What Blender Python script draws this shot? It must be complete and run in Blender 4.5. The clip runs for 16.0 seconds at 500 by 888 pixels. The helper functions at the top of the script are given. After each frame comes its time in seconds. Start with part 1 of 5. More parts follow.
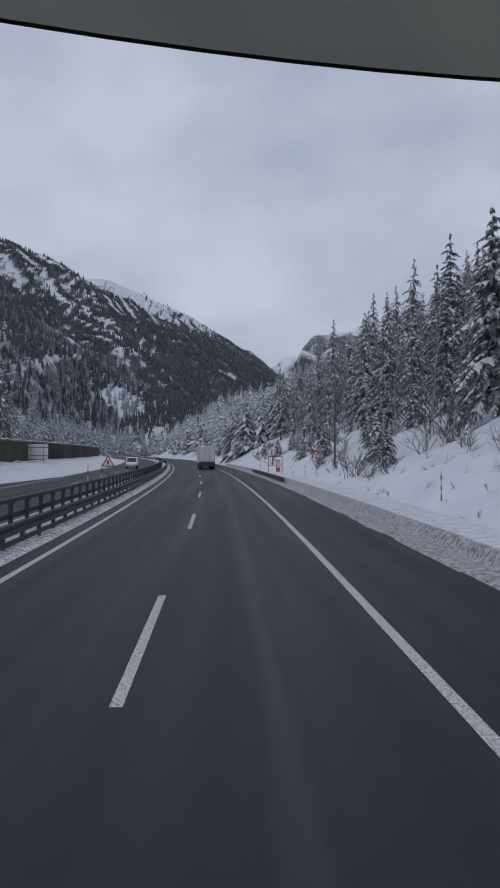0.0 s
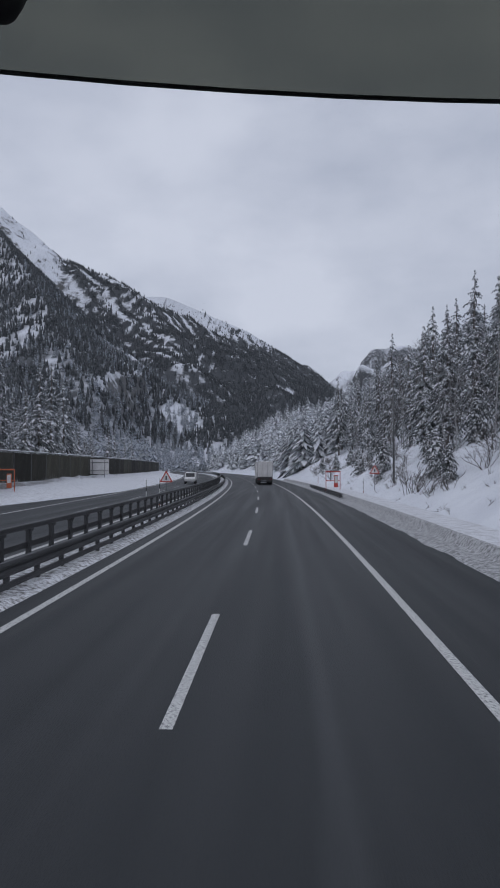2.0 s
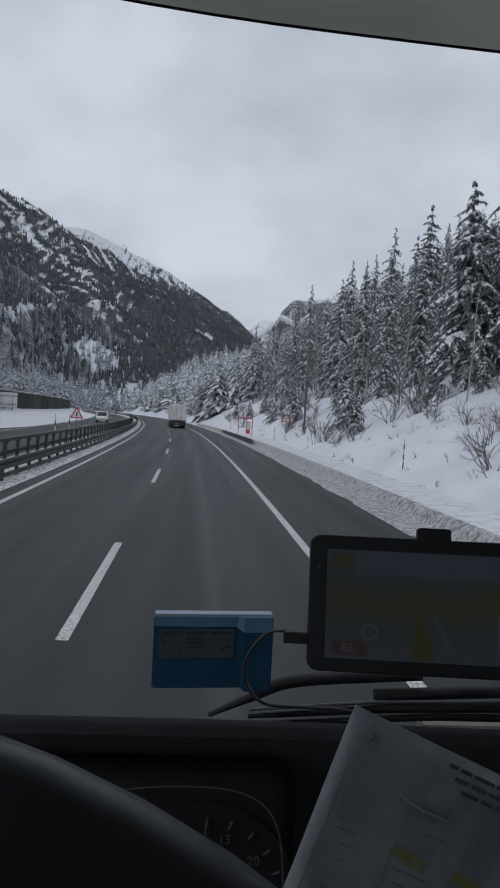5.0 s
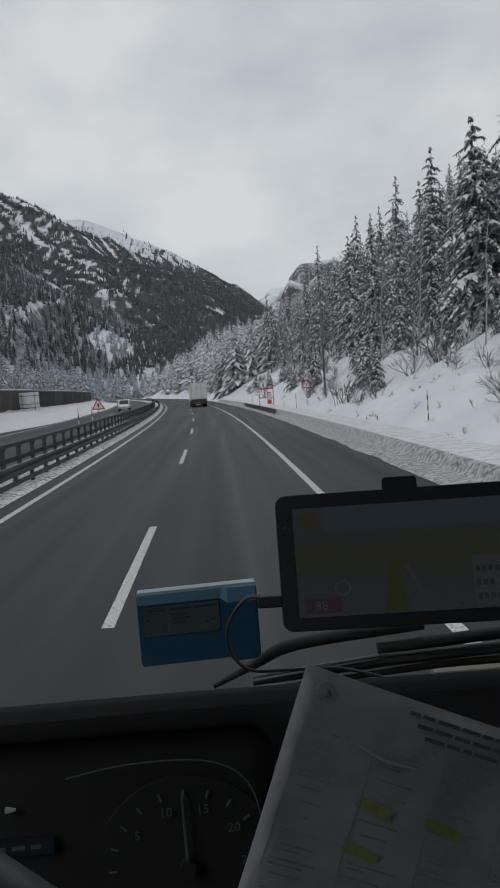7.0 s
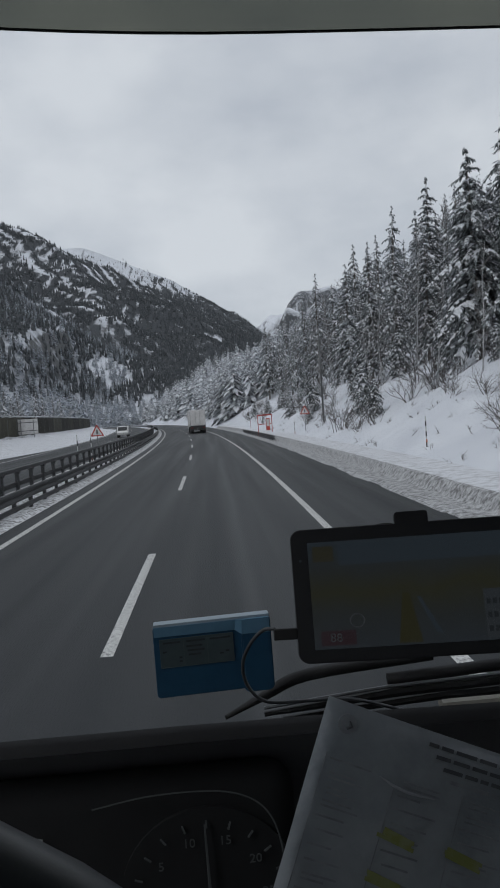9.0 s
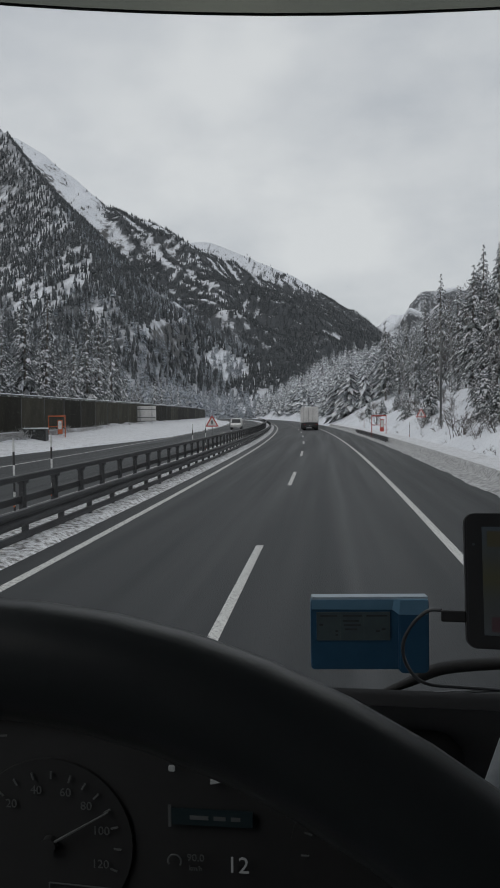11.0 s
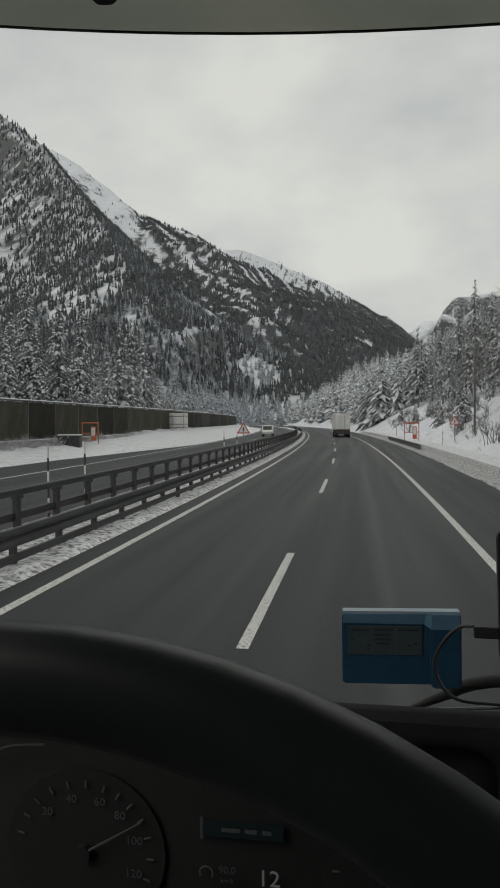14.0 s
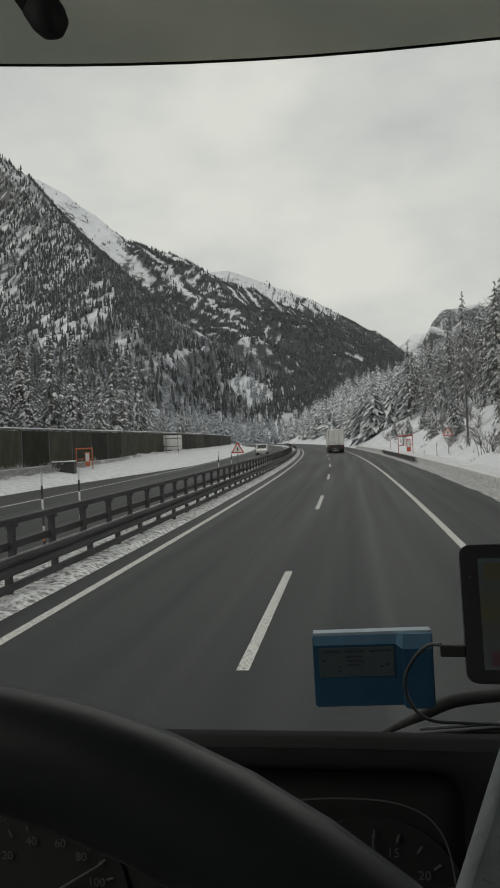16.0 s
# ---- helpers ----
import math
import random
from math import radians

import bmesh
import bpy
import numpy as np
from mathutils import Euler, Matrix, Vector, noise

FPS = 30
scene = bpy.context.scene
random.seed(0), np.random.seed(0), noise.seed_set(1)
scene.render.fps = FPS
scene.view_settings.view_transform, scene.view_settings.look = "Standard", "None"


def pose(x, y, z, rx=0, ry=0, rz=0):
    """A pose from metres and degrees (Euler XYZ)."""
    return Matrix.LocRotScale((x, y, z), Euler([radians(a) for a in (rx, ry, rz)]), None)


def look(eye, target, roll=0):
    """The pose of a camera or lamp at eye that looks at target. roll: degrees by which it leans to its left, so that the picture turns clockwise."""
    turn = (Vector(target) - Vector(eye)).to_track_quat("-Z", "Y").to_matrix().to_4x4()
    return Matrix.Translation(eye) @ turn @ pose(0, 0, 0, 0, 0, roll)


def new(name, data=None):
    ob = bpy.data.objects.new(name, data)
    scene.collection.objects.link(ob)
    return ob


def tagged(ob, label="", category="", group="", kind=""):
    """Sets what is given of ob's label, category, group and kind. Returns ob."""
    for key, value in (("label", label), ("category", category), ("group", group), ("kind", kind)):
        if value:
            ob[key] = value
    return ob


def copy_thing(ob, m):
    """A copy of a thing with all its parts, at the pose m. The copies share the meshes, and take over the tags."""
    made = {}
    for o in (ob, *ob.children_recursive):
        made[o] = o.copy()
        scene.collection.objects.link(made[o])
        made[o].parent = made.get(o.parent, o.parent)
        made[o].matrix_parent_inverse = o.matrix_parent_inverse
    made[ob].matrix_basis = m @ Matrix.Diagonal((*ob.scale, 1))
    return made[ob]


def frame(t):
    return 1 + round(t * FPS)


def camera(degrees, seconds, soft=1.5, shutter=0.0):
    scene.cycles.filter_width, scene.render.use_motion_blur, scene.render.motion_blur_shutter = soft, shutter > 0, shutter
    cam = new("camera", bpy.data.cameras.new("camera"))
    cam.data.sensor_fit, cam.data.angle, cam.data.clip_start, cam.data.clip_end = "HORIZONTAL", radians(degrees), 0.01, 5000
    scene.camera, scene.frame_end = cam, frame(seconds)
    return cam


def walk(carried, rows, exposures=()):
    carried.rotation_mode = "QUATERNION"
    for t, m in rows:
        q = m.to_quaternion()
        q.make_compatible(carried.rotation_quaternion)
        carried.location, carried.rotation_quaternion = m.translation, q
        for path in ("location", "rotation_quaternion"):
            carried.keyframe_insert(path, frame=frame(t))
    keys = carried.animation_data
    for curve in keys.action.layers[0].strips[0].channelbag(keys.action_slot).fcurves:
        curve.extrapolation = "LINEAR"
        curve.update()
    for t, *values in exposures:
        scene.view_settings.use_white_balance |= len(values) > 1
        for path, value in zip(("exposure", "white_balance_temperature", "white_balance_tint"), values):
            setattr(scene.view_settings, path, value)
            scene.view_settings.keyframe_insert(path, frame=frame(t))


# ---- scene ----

# ---------------------------------------------------------------- camera
cam = camera(39.1, 16.0, soft=1.7)
PATH = [
    (0, (-0.712, 0.250, 2.7785), (-0.633, 2.248, 2.8024), 0.0),
    (0.5, (-0.822, 0.233, 2.7665), (-0.713, 2.230, 2.7664), 1.6),
    (1, (-0.716, 0.282, 2.797), (-0.706, 2.282, 2.843), -0.9),
    (1.5, (-0.618, 0.335, 2.829), (-0.684, 2.332, 2.920), -0.3),
    (2, (-0.626, 0.339, 2.836), (-0.712, 2.336, 2.902), 0.0),
    (2.5, (-0.622, 0.294, 2.802), (-0.636, 2.293, 2.853), 0.3),
    (3, (-0.569, 0.294, 2.792), (-0.604, 2.293, 2.795), 0.6),
    (3.5, (-0.611, 0.162, 2.793), (-0.742, 2.156, 2.888), 1.0),
    (4, (-0.624, 0.111, 2.757), (-0.708, 2.108, 2.845), 2.1),
    (4.5, (-0.588, 0.083, 2.714), (-0.611, 2.081, 2.643), 0.8),
    (4.9, (-0.513, 0.030, 2.652), (-0.352, 2.022, 2.603), 3.3),
    (5, (-0.512, 0.027, 2.6515), (-0.351, 2.019, 2.5715), 3.3),
    (7.5, (-0.438, 0.034, 2.646), (-0.338, 2.024, 2.483), -5.2),
    (8, (-0.439, 0.032, 2.650), (-0.302, 2.022, 2.510), -5.2),
    (8.5, (-0.450, 0.025, 2.652), (-0.264, 2.012, 2.521), -3.8),
    (9, (-0.462, 0.014, 2.658), (-0.365, 2.010, 2.571), -3.9),
    (9.5, (-0.483, 0.008, 2.642), (-0.547, 2.004, 2.539), -3.9),
    (12, (-0.537, 0.001, 2.635), (-0.810, 1.981, 2.562), 0.5),
    (12.5, (-0.541, 0.003, 2.628), (-0.842, 1.978, 2.554), 0.7),
    (13, (-0.536, -0.001, 2.635), (-0.831, 1.975, 2.558), 0.6),
    (13.5, (-0.537, 0.001, 2.627), (-0.843, 1.976, 2.539), 0.9),
    (14, (-0.524, -0.005, 2.646), (-0.829, 1.971, 2.582), -0.4),
    (14.5, (-0.538, 0.003, 2.627), (-0.873, 1.971, 2.505), 0.4),
    (15, (-0.529, 0.001, 2.632), (-0.854, 1.971, 2.522), 0.1),
    (15.5, (-0.510, 0.001, 2.652), (-0.841, 1.973, 2.611), -1.9),
    (16, (-0.490, 0.004, 2.650), (-0.779, 1.983, 2.640), -2.7),
]
EXPOSURES = [(0, -0.05, 5840, 17), (1.5, 0.0, 5850, 17), (2.0, 0.07, 5930, 16), (2.5, 0.03, 5880, 16), (3.1, 0.0, 5840, 16), (3.5, 0.20, 6250, 10), (4.6, 0.20, 6230, 10), (5.0, 0.17, 6080, 12), (5.6, 0.15, 6150, 11), (7.3, 0.22, 6560, 9), (7.7, 0.21, 6420, 9), (8.3, 0.16, 6270, 10), (9.1, 0.17, 6270, 10), (9.5, 0.17, 6380, 9), (12, 0.19, 6600, 9), (13, 0.21, 6770, 8), (13.5, 0.22, 7020, 7), (14, 0.24, 7110, 6), (14.5, 0.26, 7190, 5), (15, 0.26, 7000, 6), (16, 0.27, 7230, 5)]
walk(cam, [(t, look(eye, target, roll)) for t, eye, target, roll in PATH], EXPOSURES)

# ---------------------------------------------------------------- sky and sun
world = bpy.data.worlds.new("sky")
scene.world = world
world.use_nodes = True
wn, wl = world.node_tree.nodes, world.node_tree.links
wn.clear()
w_out = wn.new("ShaderNodeOutputWorld")
w_bg = wn.new("ShaderNodeBackground")
w_sky = wn.new("ShaderNodeTexSky")
w_sky.sky_type, w_sky.sun_disc = "NISHITA", False
w_sky.sun_elevation, w_sky.sun_rotation = radians(38), radians(-60)
w_co = wn.new("ShaderNodeTexCoord")
w_map = wn.new("ShaderNodeMapping")
w_map.inputs["Scale"].default_value = (1.0, 1.0, 1.9)
w_n1 = wn.new("ShaderNodeTexNoise")
w_n1.inputs["Scale"].default_value, w_n1.inputs["Detail"].default_value = 3.4, 6
w_n1.inputs["Roughness"].default_value, w_n1.inputs["Distortion"].default_value = 0.52, 0.0
w_ramp = wn.new("ShaderNodeValToRGB")
w_ramp.color_ramp.elements[0].position, w_ramp.color_ramp.elements[0].color = 0.36, (0.505, 0.525, 0.565, 1)
w_ramp.color_ramp.elements[1].position, w_ramp.color_ramp.elements[1].color = 0.66, (0.685, 0.695, 0.715, 1)
w_mix = wn.new("ShaderNodeMix")
w_mix.data_type = "RGBA"
w_mix.inputs[0].default_value = 0.94
w_sc = wn.new("ShaderNodeVectorMath")
w_sc.operation = "SCALE"
w_sc.inputs["Scale"].default_value = 0.08
wl.new(w_co.outputs["Generated"], w_map.inputs["Vector"])
wl.new(w_map.outputs["Vector"], w_n1.inputs["Vector"])
wl.new(w_n1.outputs["Fac"], w_ramp.inputs["Fac"])
wl.new(w_sky.outputs["Color"], w_sc.inputs[0])
wl.new(w_sc.outputs[0], w_mix.inputs[6])
wl.new(w_ramp.outputs["Color"], w_mix.inputs[7])
wl.new(w_mix.outputs[2], w_bg.inputs["Color"])
wl.new(w_bg.outputs["Background"], w_out.inputs["Surface"])
w_bg.inputs["Strength"].default_value = 0.9

sun = new("sun", bpy.data.lights.new("sun", "SUN"))
sun.data.energy, sun.data.angle, sun.data.color = 0.5, radians(35), (1.0, 0.97, 0.93)
sun.matrix_world = look((-40, 20, 60), (0, 60, 0))


# ---------------------------------------------------------------- materials
def mat(name, base, rough=0.6, metal=0.0, var=None, scale=4.0, detail=6.0, stretch=(1, 1, 1), bump=0.0, bump_scale=30.0,
        spec=0.5, emit=None, power=0.0, fac=(0.35, 0.65), per_object=0.0):
    """A principled material: base and var mixed by noise at two scales, with fine relief."""
    m = bpy.data.materials.new(name)
    m.use_nodes = True
    n, l = m.node_tree.nodes, m.node_tree.links
    p = n["Principled BSDF"]
    p.inputs["Base Color"].default_value = (*base, 1)
    p.inputs["Roughness"].default_value, p.inputs["Metallic"].default_value = rough, metal
    p.inputs["Specular IOR Level"].default_value = spec
    co = n.new("ShaderNodeTexCoord")
    mp = n.new("ShaderNodeMapping")
    mp.inputs["Scale"].default_value = stretch
    l.new(co.outputs["Object"], mp.inputs["Vector"])
    if var:
        tx = n.new("ShaderNodeTexNoise")
        tx.inputs["Scale"].default_value, tx.inputs["Detail"].default_value = scale, detail
        tx.inputs["Roughness"].default_value = 0.62
        rg = n.new("ShaderNodeMapRange")
        rg.inputs[1].default_value, rg.inputs[2].default_value = fac
        mx = n.new("ShaderNodeMix")
        mx.data_type = "RGBA"
        mx.inputs[6].default_value, mx.inputs[7].default_value = (*base, 1), (*var, 1)
        l.new(mp.outputs["Vector"], tx.inputs["Vector"])
        l.new(tx.outputs["Fac"], rg.inputs[0])
        l.new(rg.outputs[0], mx.inputs[0])
        out = mx.outputs[2]
        if per_object:
            oi = n.new("ShaderNodeObjectInfo")
            hs = n.new("ShaderNodeHueSaturation")
            mr = n.new("ShaderNodeMapRange")
            mr.inputs[3].default_value, mr.inputs[4].default_value = 1 - per_object, 1 + per_object
            l.new(oi.outputs["Random"], mr.inputs[0])
            l.new(mr.outputs[0], hs.inputs["Value"])
            l.new(out, hs.inputs["Color"])
            out = hs.outputs["Color"]
        l.new(out, p.inputs["Base Color"])
    if bump:
        b1 = n.new("ShaderNodeTexNoise")
        b1.inputs["Scale"].default_value, b1.inputs["Detail"].default_value = bump_scale, 5
        bp = n.new("ShaderNodeBump")
        bp.inputs["Strength"].default_value = bump
        bp.inputs["Distance"].default_value = 0.02
        l.new(mp.outputs["Vector"], b1.inputs["Vector"])
        l.new(b1.outputs["Fac"], bp.inputs["Height"])
        l.new(bp.outputs["Normal"], p.inputs["Normal"])
    if emit:
        p.inputs["Emission Color"].default_value = (*emit, 1)
        p.inputs["Emission Strength"].default_value = power
    return m


def asphalt_material():
    """Damp asphalt: fine aggregate, long streaks along the lanes, large damp and salt-dried areas."""
    m = mat("asphalt", (0.0158, 0.0187, 0.0206), 0.62, spec=0.36, var=(0.0228, 0.0254, 0.0276), scale=0.35, detail=5, stretch=(1, 0.12, 1), bump=0.35,
            bump_scale=55)
    n, l = m.node_tree.nodes, m.node_tree.links
    p = n["Principled BSDF"]
    co = n.new("ShaderNodeTexCoord")
    mp = n.new("ShaderNodeMapping")
    mp.inputs["Scale"].default_value = (1, 0.02, 1)
    st = n.new("ShaderNodeTexNoise")
    st.inputs["Scale"].default_value, st.inputs["Detail"].default_value = 1.3, 4
    rg = n.new("ShaderNodeMapRange")
    rg.inputs[1].default_value, rg.inputs[2].default_value = 0.38, 0.68
    rg.inputs[3].default_value, rg.inputs[4].default_value = 0.92, 1.09
    hs = n.new("ShaderNodeHueSaturation")
    old = p.inputs["Base Color"].links[0].from_socket
    l.new(co.outputs["Object"], mp.inputs["Vector"])
    l.new(mp.outputs["Vector"], st.inputs["Vector"])
    l.new(st.outputs["Fac"], rg.inputs[0])
    l.new(rg.outputs[0], hs.inputs["Value"])
    l.new(old, hs.inputs["Color"])
    # a pale salt streak along the middle of the lane, following the bend
    sp = n.new("ShaderNodeSeparateXYZ")
    l.new(co.outputs["Object"], sp.inputs[0])

    def calc(op, x, y=None, z=None):
        k = n.new("ShaderNodeMath")
        k.operation = op
        for i, v in enumerate((x, y, z)):
            if v is None:
                continue
            if isinstance(v, (int, float)):
                k.inputs[i].default_value = v
            else:
                l.new(v, k.inputs[i])
        return k.outputs[0]

    far = calc("MAXIMUM", calc("SUBTRACT", sp.outputs["Y"], 15.2), 0.0)
    u = calc("MULTIPLY_ADD", calc("MULTIPLY", far, far), 1 / 3200.0, sp.outputs["X"])
    wob = n.new("ShaderNodeTexNoise")
    wob.inputs["Scale"].default_value, wob.inputs["Detail"].default_value = 3.0, 5
    mp2 = n.new("ShaderNodeMapping")
    mp2.inputs["Scale"].default_value = (1, 0.05, 1)
    l.new(co.outputs["Object"], mp2.inputs["Vector"])
    l.new(mp2.outputs["Vector"], wob.inputs["Vector"])
    off = calc("ABSOLUTE", calc("ADD", calc("ADD", u, 0.12), calc("MULTIPLY_ADD", wob.outputs["Fac"], 0.5, -0.25)))
    line = calc("MULTIPLY", calc("SUBTRACT", 1.0, calc("MINIMUM", calc("DIVIDE", off, 0.24), 1.0)), wob.outputs["Fac"])
    salt = n.new("ShaderNodeMix")
    salt.data_type = "RGBA"
    salt.inputs[7].default_value = (0.11, 0.115, 0.12, 1)
    l.new(calc("MULTIPLY", line, 0.40), salt.inputs[0])
    l.new(hs.outputs["Color"], salt.inputs[6])
    l.new(salt.outputs[2], p.inputs["Base Color"])
    r2 = n.new("ShaderNodeMapRange")
    r2.inputs[1].default_value, r2.inputs[2].default_value = 0.3, 0.7
    r2.inputs[3].default_value, r2.inputs[4].default_value = 0.50, 0.66
    l.new(st.outputs["Fac"], r2.inputs[0])
    l.new(r2.outputs[0], p.inputs["Roughness"])
    return m


def thin_glass(name, tint, gloss=1.0):
    """A clear thin pane: light passes straight, with a mirror gloss that grows at grazing angles."""
    m = bpy.data.materials.new(name)
    m.use_nodes = True
    n, l = m.node_tree.nodes, m.node_tree.links
    n.clear()
    o = n.new("ShaderNodeOutputMaterial")
    tr = n.new("ShaderNodeBsdfTransparent")
    tr.inputs["Color"].default_value = (*tint, 1)
    gl = n.new("ShaderNodeBsdfGlossy")
    gl.inputs["Roughness"].default_value = 0.03
    fr = n.new("ShaderNodeFresnel")
    fr.inputs["IOR"].default_value = 1.2
    ml = n.new("ShaderNodeMath")
    ml.operation = "MULTIPLY"
    ml.inputs[1].default_value = gloss
    mx = n.new("ShaderNodeMixShader")
    l.new(fr.outputs[0], ml.inputs[0])
    l.new(ml.outputs[0], mx.inputs[0])
    l.new(tr.outputs[0], mx.inputs[1])
    l.new(gl.outputs[0], mx.inputs[2])
    l.new(mx.outputs[0], o.inputs["Surface"])
    return m


def slope_material():
    """Snowy mountain ground: snow, with dark brush and rock where it is steep and in broken patches."""
    m = mat("snow_ground", (0.75, 0.77, 0.81), 0.75, var=(0.64, 0.66, 0.71), scale=0.4, bump=0.5, bump_scale=2.5)
    n, l = m.node_tree.nodes, m.node_tree.links
    p = n["Principled BSDF"]
    old = p.inputs["Base Color"].links[0].from_socket
    ge = n.new("ShaderNodeNewGeometry")
    sp = n.new("ShaderNodeSeparateXYZ")
    l.new(ge.outputs["Normal"], sp.inputs[0])
    co = n.new("ShaderNodeTexCoord")
    nz = n.new("ShaderNodeTexNoise")
    nz.inputs["Scale"].default_value, nz.inputs["Detail"].default_value = 0.06, 12
    nz.inputs["Roughness"].default_value = 0.7
    l.new(co.outputs["Object"], nz.inputs["Vector"])
    ad = n.new("ShaderNodeMath")
    ad.operation = "MULTIPLY_ADD"
    ad.inputs[1].default_value = 0.9
    l.new(nz.outputs["Fac"], ad.inputs[0])
    l.new(sp.outputs["Z"], ad.inputs[2])
    rg = n.new("ShaderNodeMapRange")
    rg.inputs[1].default_value, rg.inputs[2].default_value = 1.10, 1.00
    l.new(ad.outputs[0], rg.inputs[0])
    mx = n.new("ShaderNodeMix")
    mx.data_type = "RGBA"
    mx.inputs[7].default_value = (0.10, 0.10, 0.10, 1)
    l.new(rg.outputs[0], mx.inputs[0])
    l.new(old, mx.inputs[6])
    # scrub and close-grown young trees under the mountain forest
    at = n.new("ShaderNodeAttribute")
    at.attribute_name = "forest"
    n2 = n.new("ShaderNodeTexNoise")
    n2.inputs["Scale"].default_value, n2.inputs["Detail"].default_value, n2.inputs["Roughness"].default_value = 0.05, 10, 0.75
    l.new(co.outputs["Object"], n2.inputs["Vector"])
    th = n.new("ShaderNodeMapRange")
    th.inputs[1].default_value, th.inputs[2].default_value = 0.66, 0.47
    l.new(n2.outputs["Fac"], th.inputs[0])
    m3 = n.new("ShaderNodeMath")
    m3.operation = "MULTIPLY"
    l.new(at.outputs["Fac"], m3.inputs[0])
    l.new(th.outputs[0], m3.inputs[1])
    scrub = n.new("ShaderNodeMix")
    scrub.data_type = "RGBA"
    scrub.inputs[7].default_value = (0.068, 0.074, 0.081, 1)
    l.new(m3.outputs[0], scrub.inputs[0])
    l.new(mx.outputs[2], scrub.inputs[6])
    l.new(scrub.outputs[2], p.inputs["Base Color"])
    return m


def screen_material():
    """The dim map picture: bluish at the top, a brownish band below, then dark green-grey."""
    m = mat("map_screen", (0.006, 0.007, 0.008), 0.2)
    n, l = m.node_tree.nodes, m.node_tree.links
    p = n["Principled BSDF"]
    co = n.new("ShaderNodeTexCoord")
    sp = n.new("ShaderNodeSeparateXYZ")
    nz = n.new("ShaderNodeTexNoise")
    nz.inputs["Scale"].default_value = 22
    ad = n.new("ShaderNodeMath")
    ad.operation = "MULTIPLY_ADD"
    ad.inputs[1].default_value = 0.03
    rg = n.new("ShaderNodeMapRange")
    rg.inputs[1].default_value, rg.inputs[2].default_value = -0.095, 0.005
    rp = n.new("ShaderNodeValToRGB")
    e = rp.color_ramp.elements
    e[0].position, e[0].color = 0.0, (0.15, 0.18, 0.21, 1)
    e[1].position, e[1].color = 1.0, (0.14, 0.185, 0.225, 1)
    for pos, col in ((0.30, (0.145, 0.165, 0.165, 1)), (0.52, (0.165, 0.168, 0.10, 1)), (0.72, (0.145, 0.165, 0.165, 1))):
        one = e.new(pos)
        one.color = col
    l.new(co.outputs["Object"], sp.inputs[0])
    l.new(co.outputs["Object"], nz.inputs["Vector"])
    l.new(nz.outputs["Fac"], ad.inputs[0])
    l.new(sp.outputs["Y"], ad.inputs[2])
    l.new(ad.outputs[0], rg.inputs[0])
    l.new(rg.outputs[0], rp.inputs["Fac"])
    l.new(rp.outputs["Color"], p.inputs["Emission Color"])
    p.inputs["Emission Strength"].default_value = 0.072
    return m


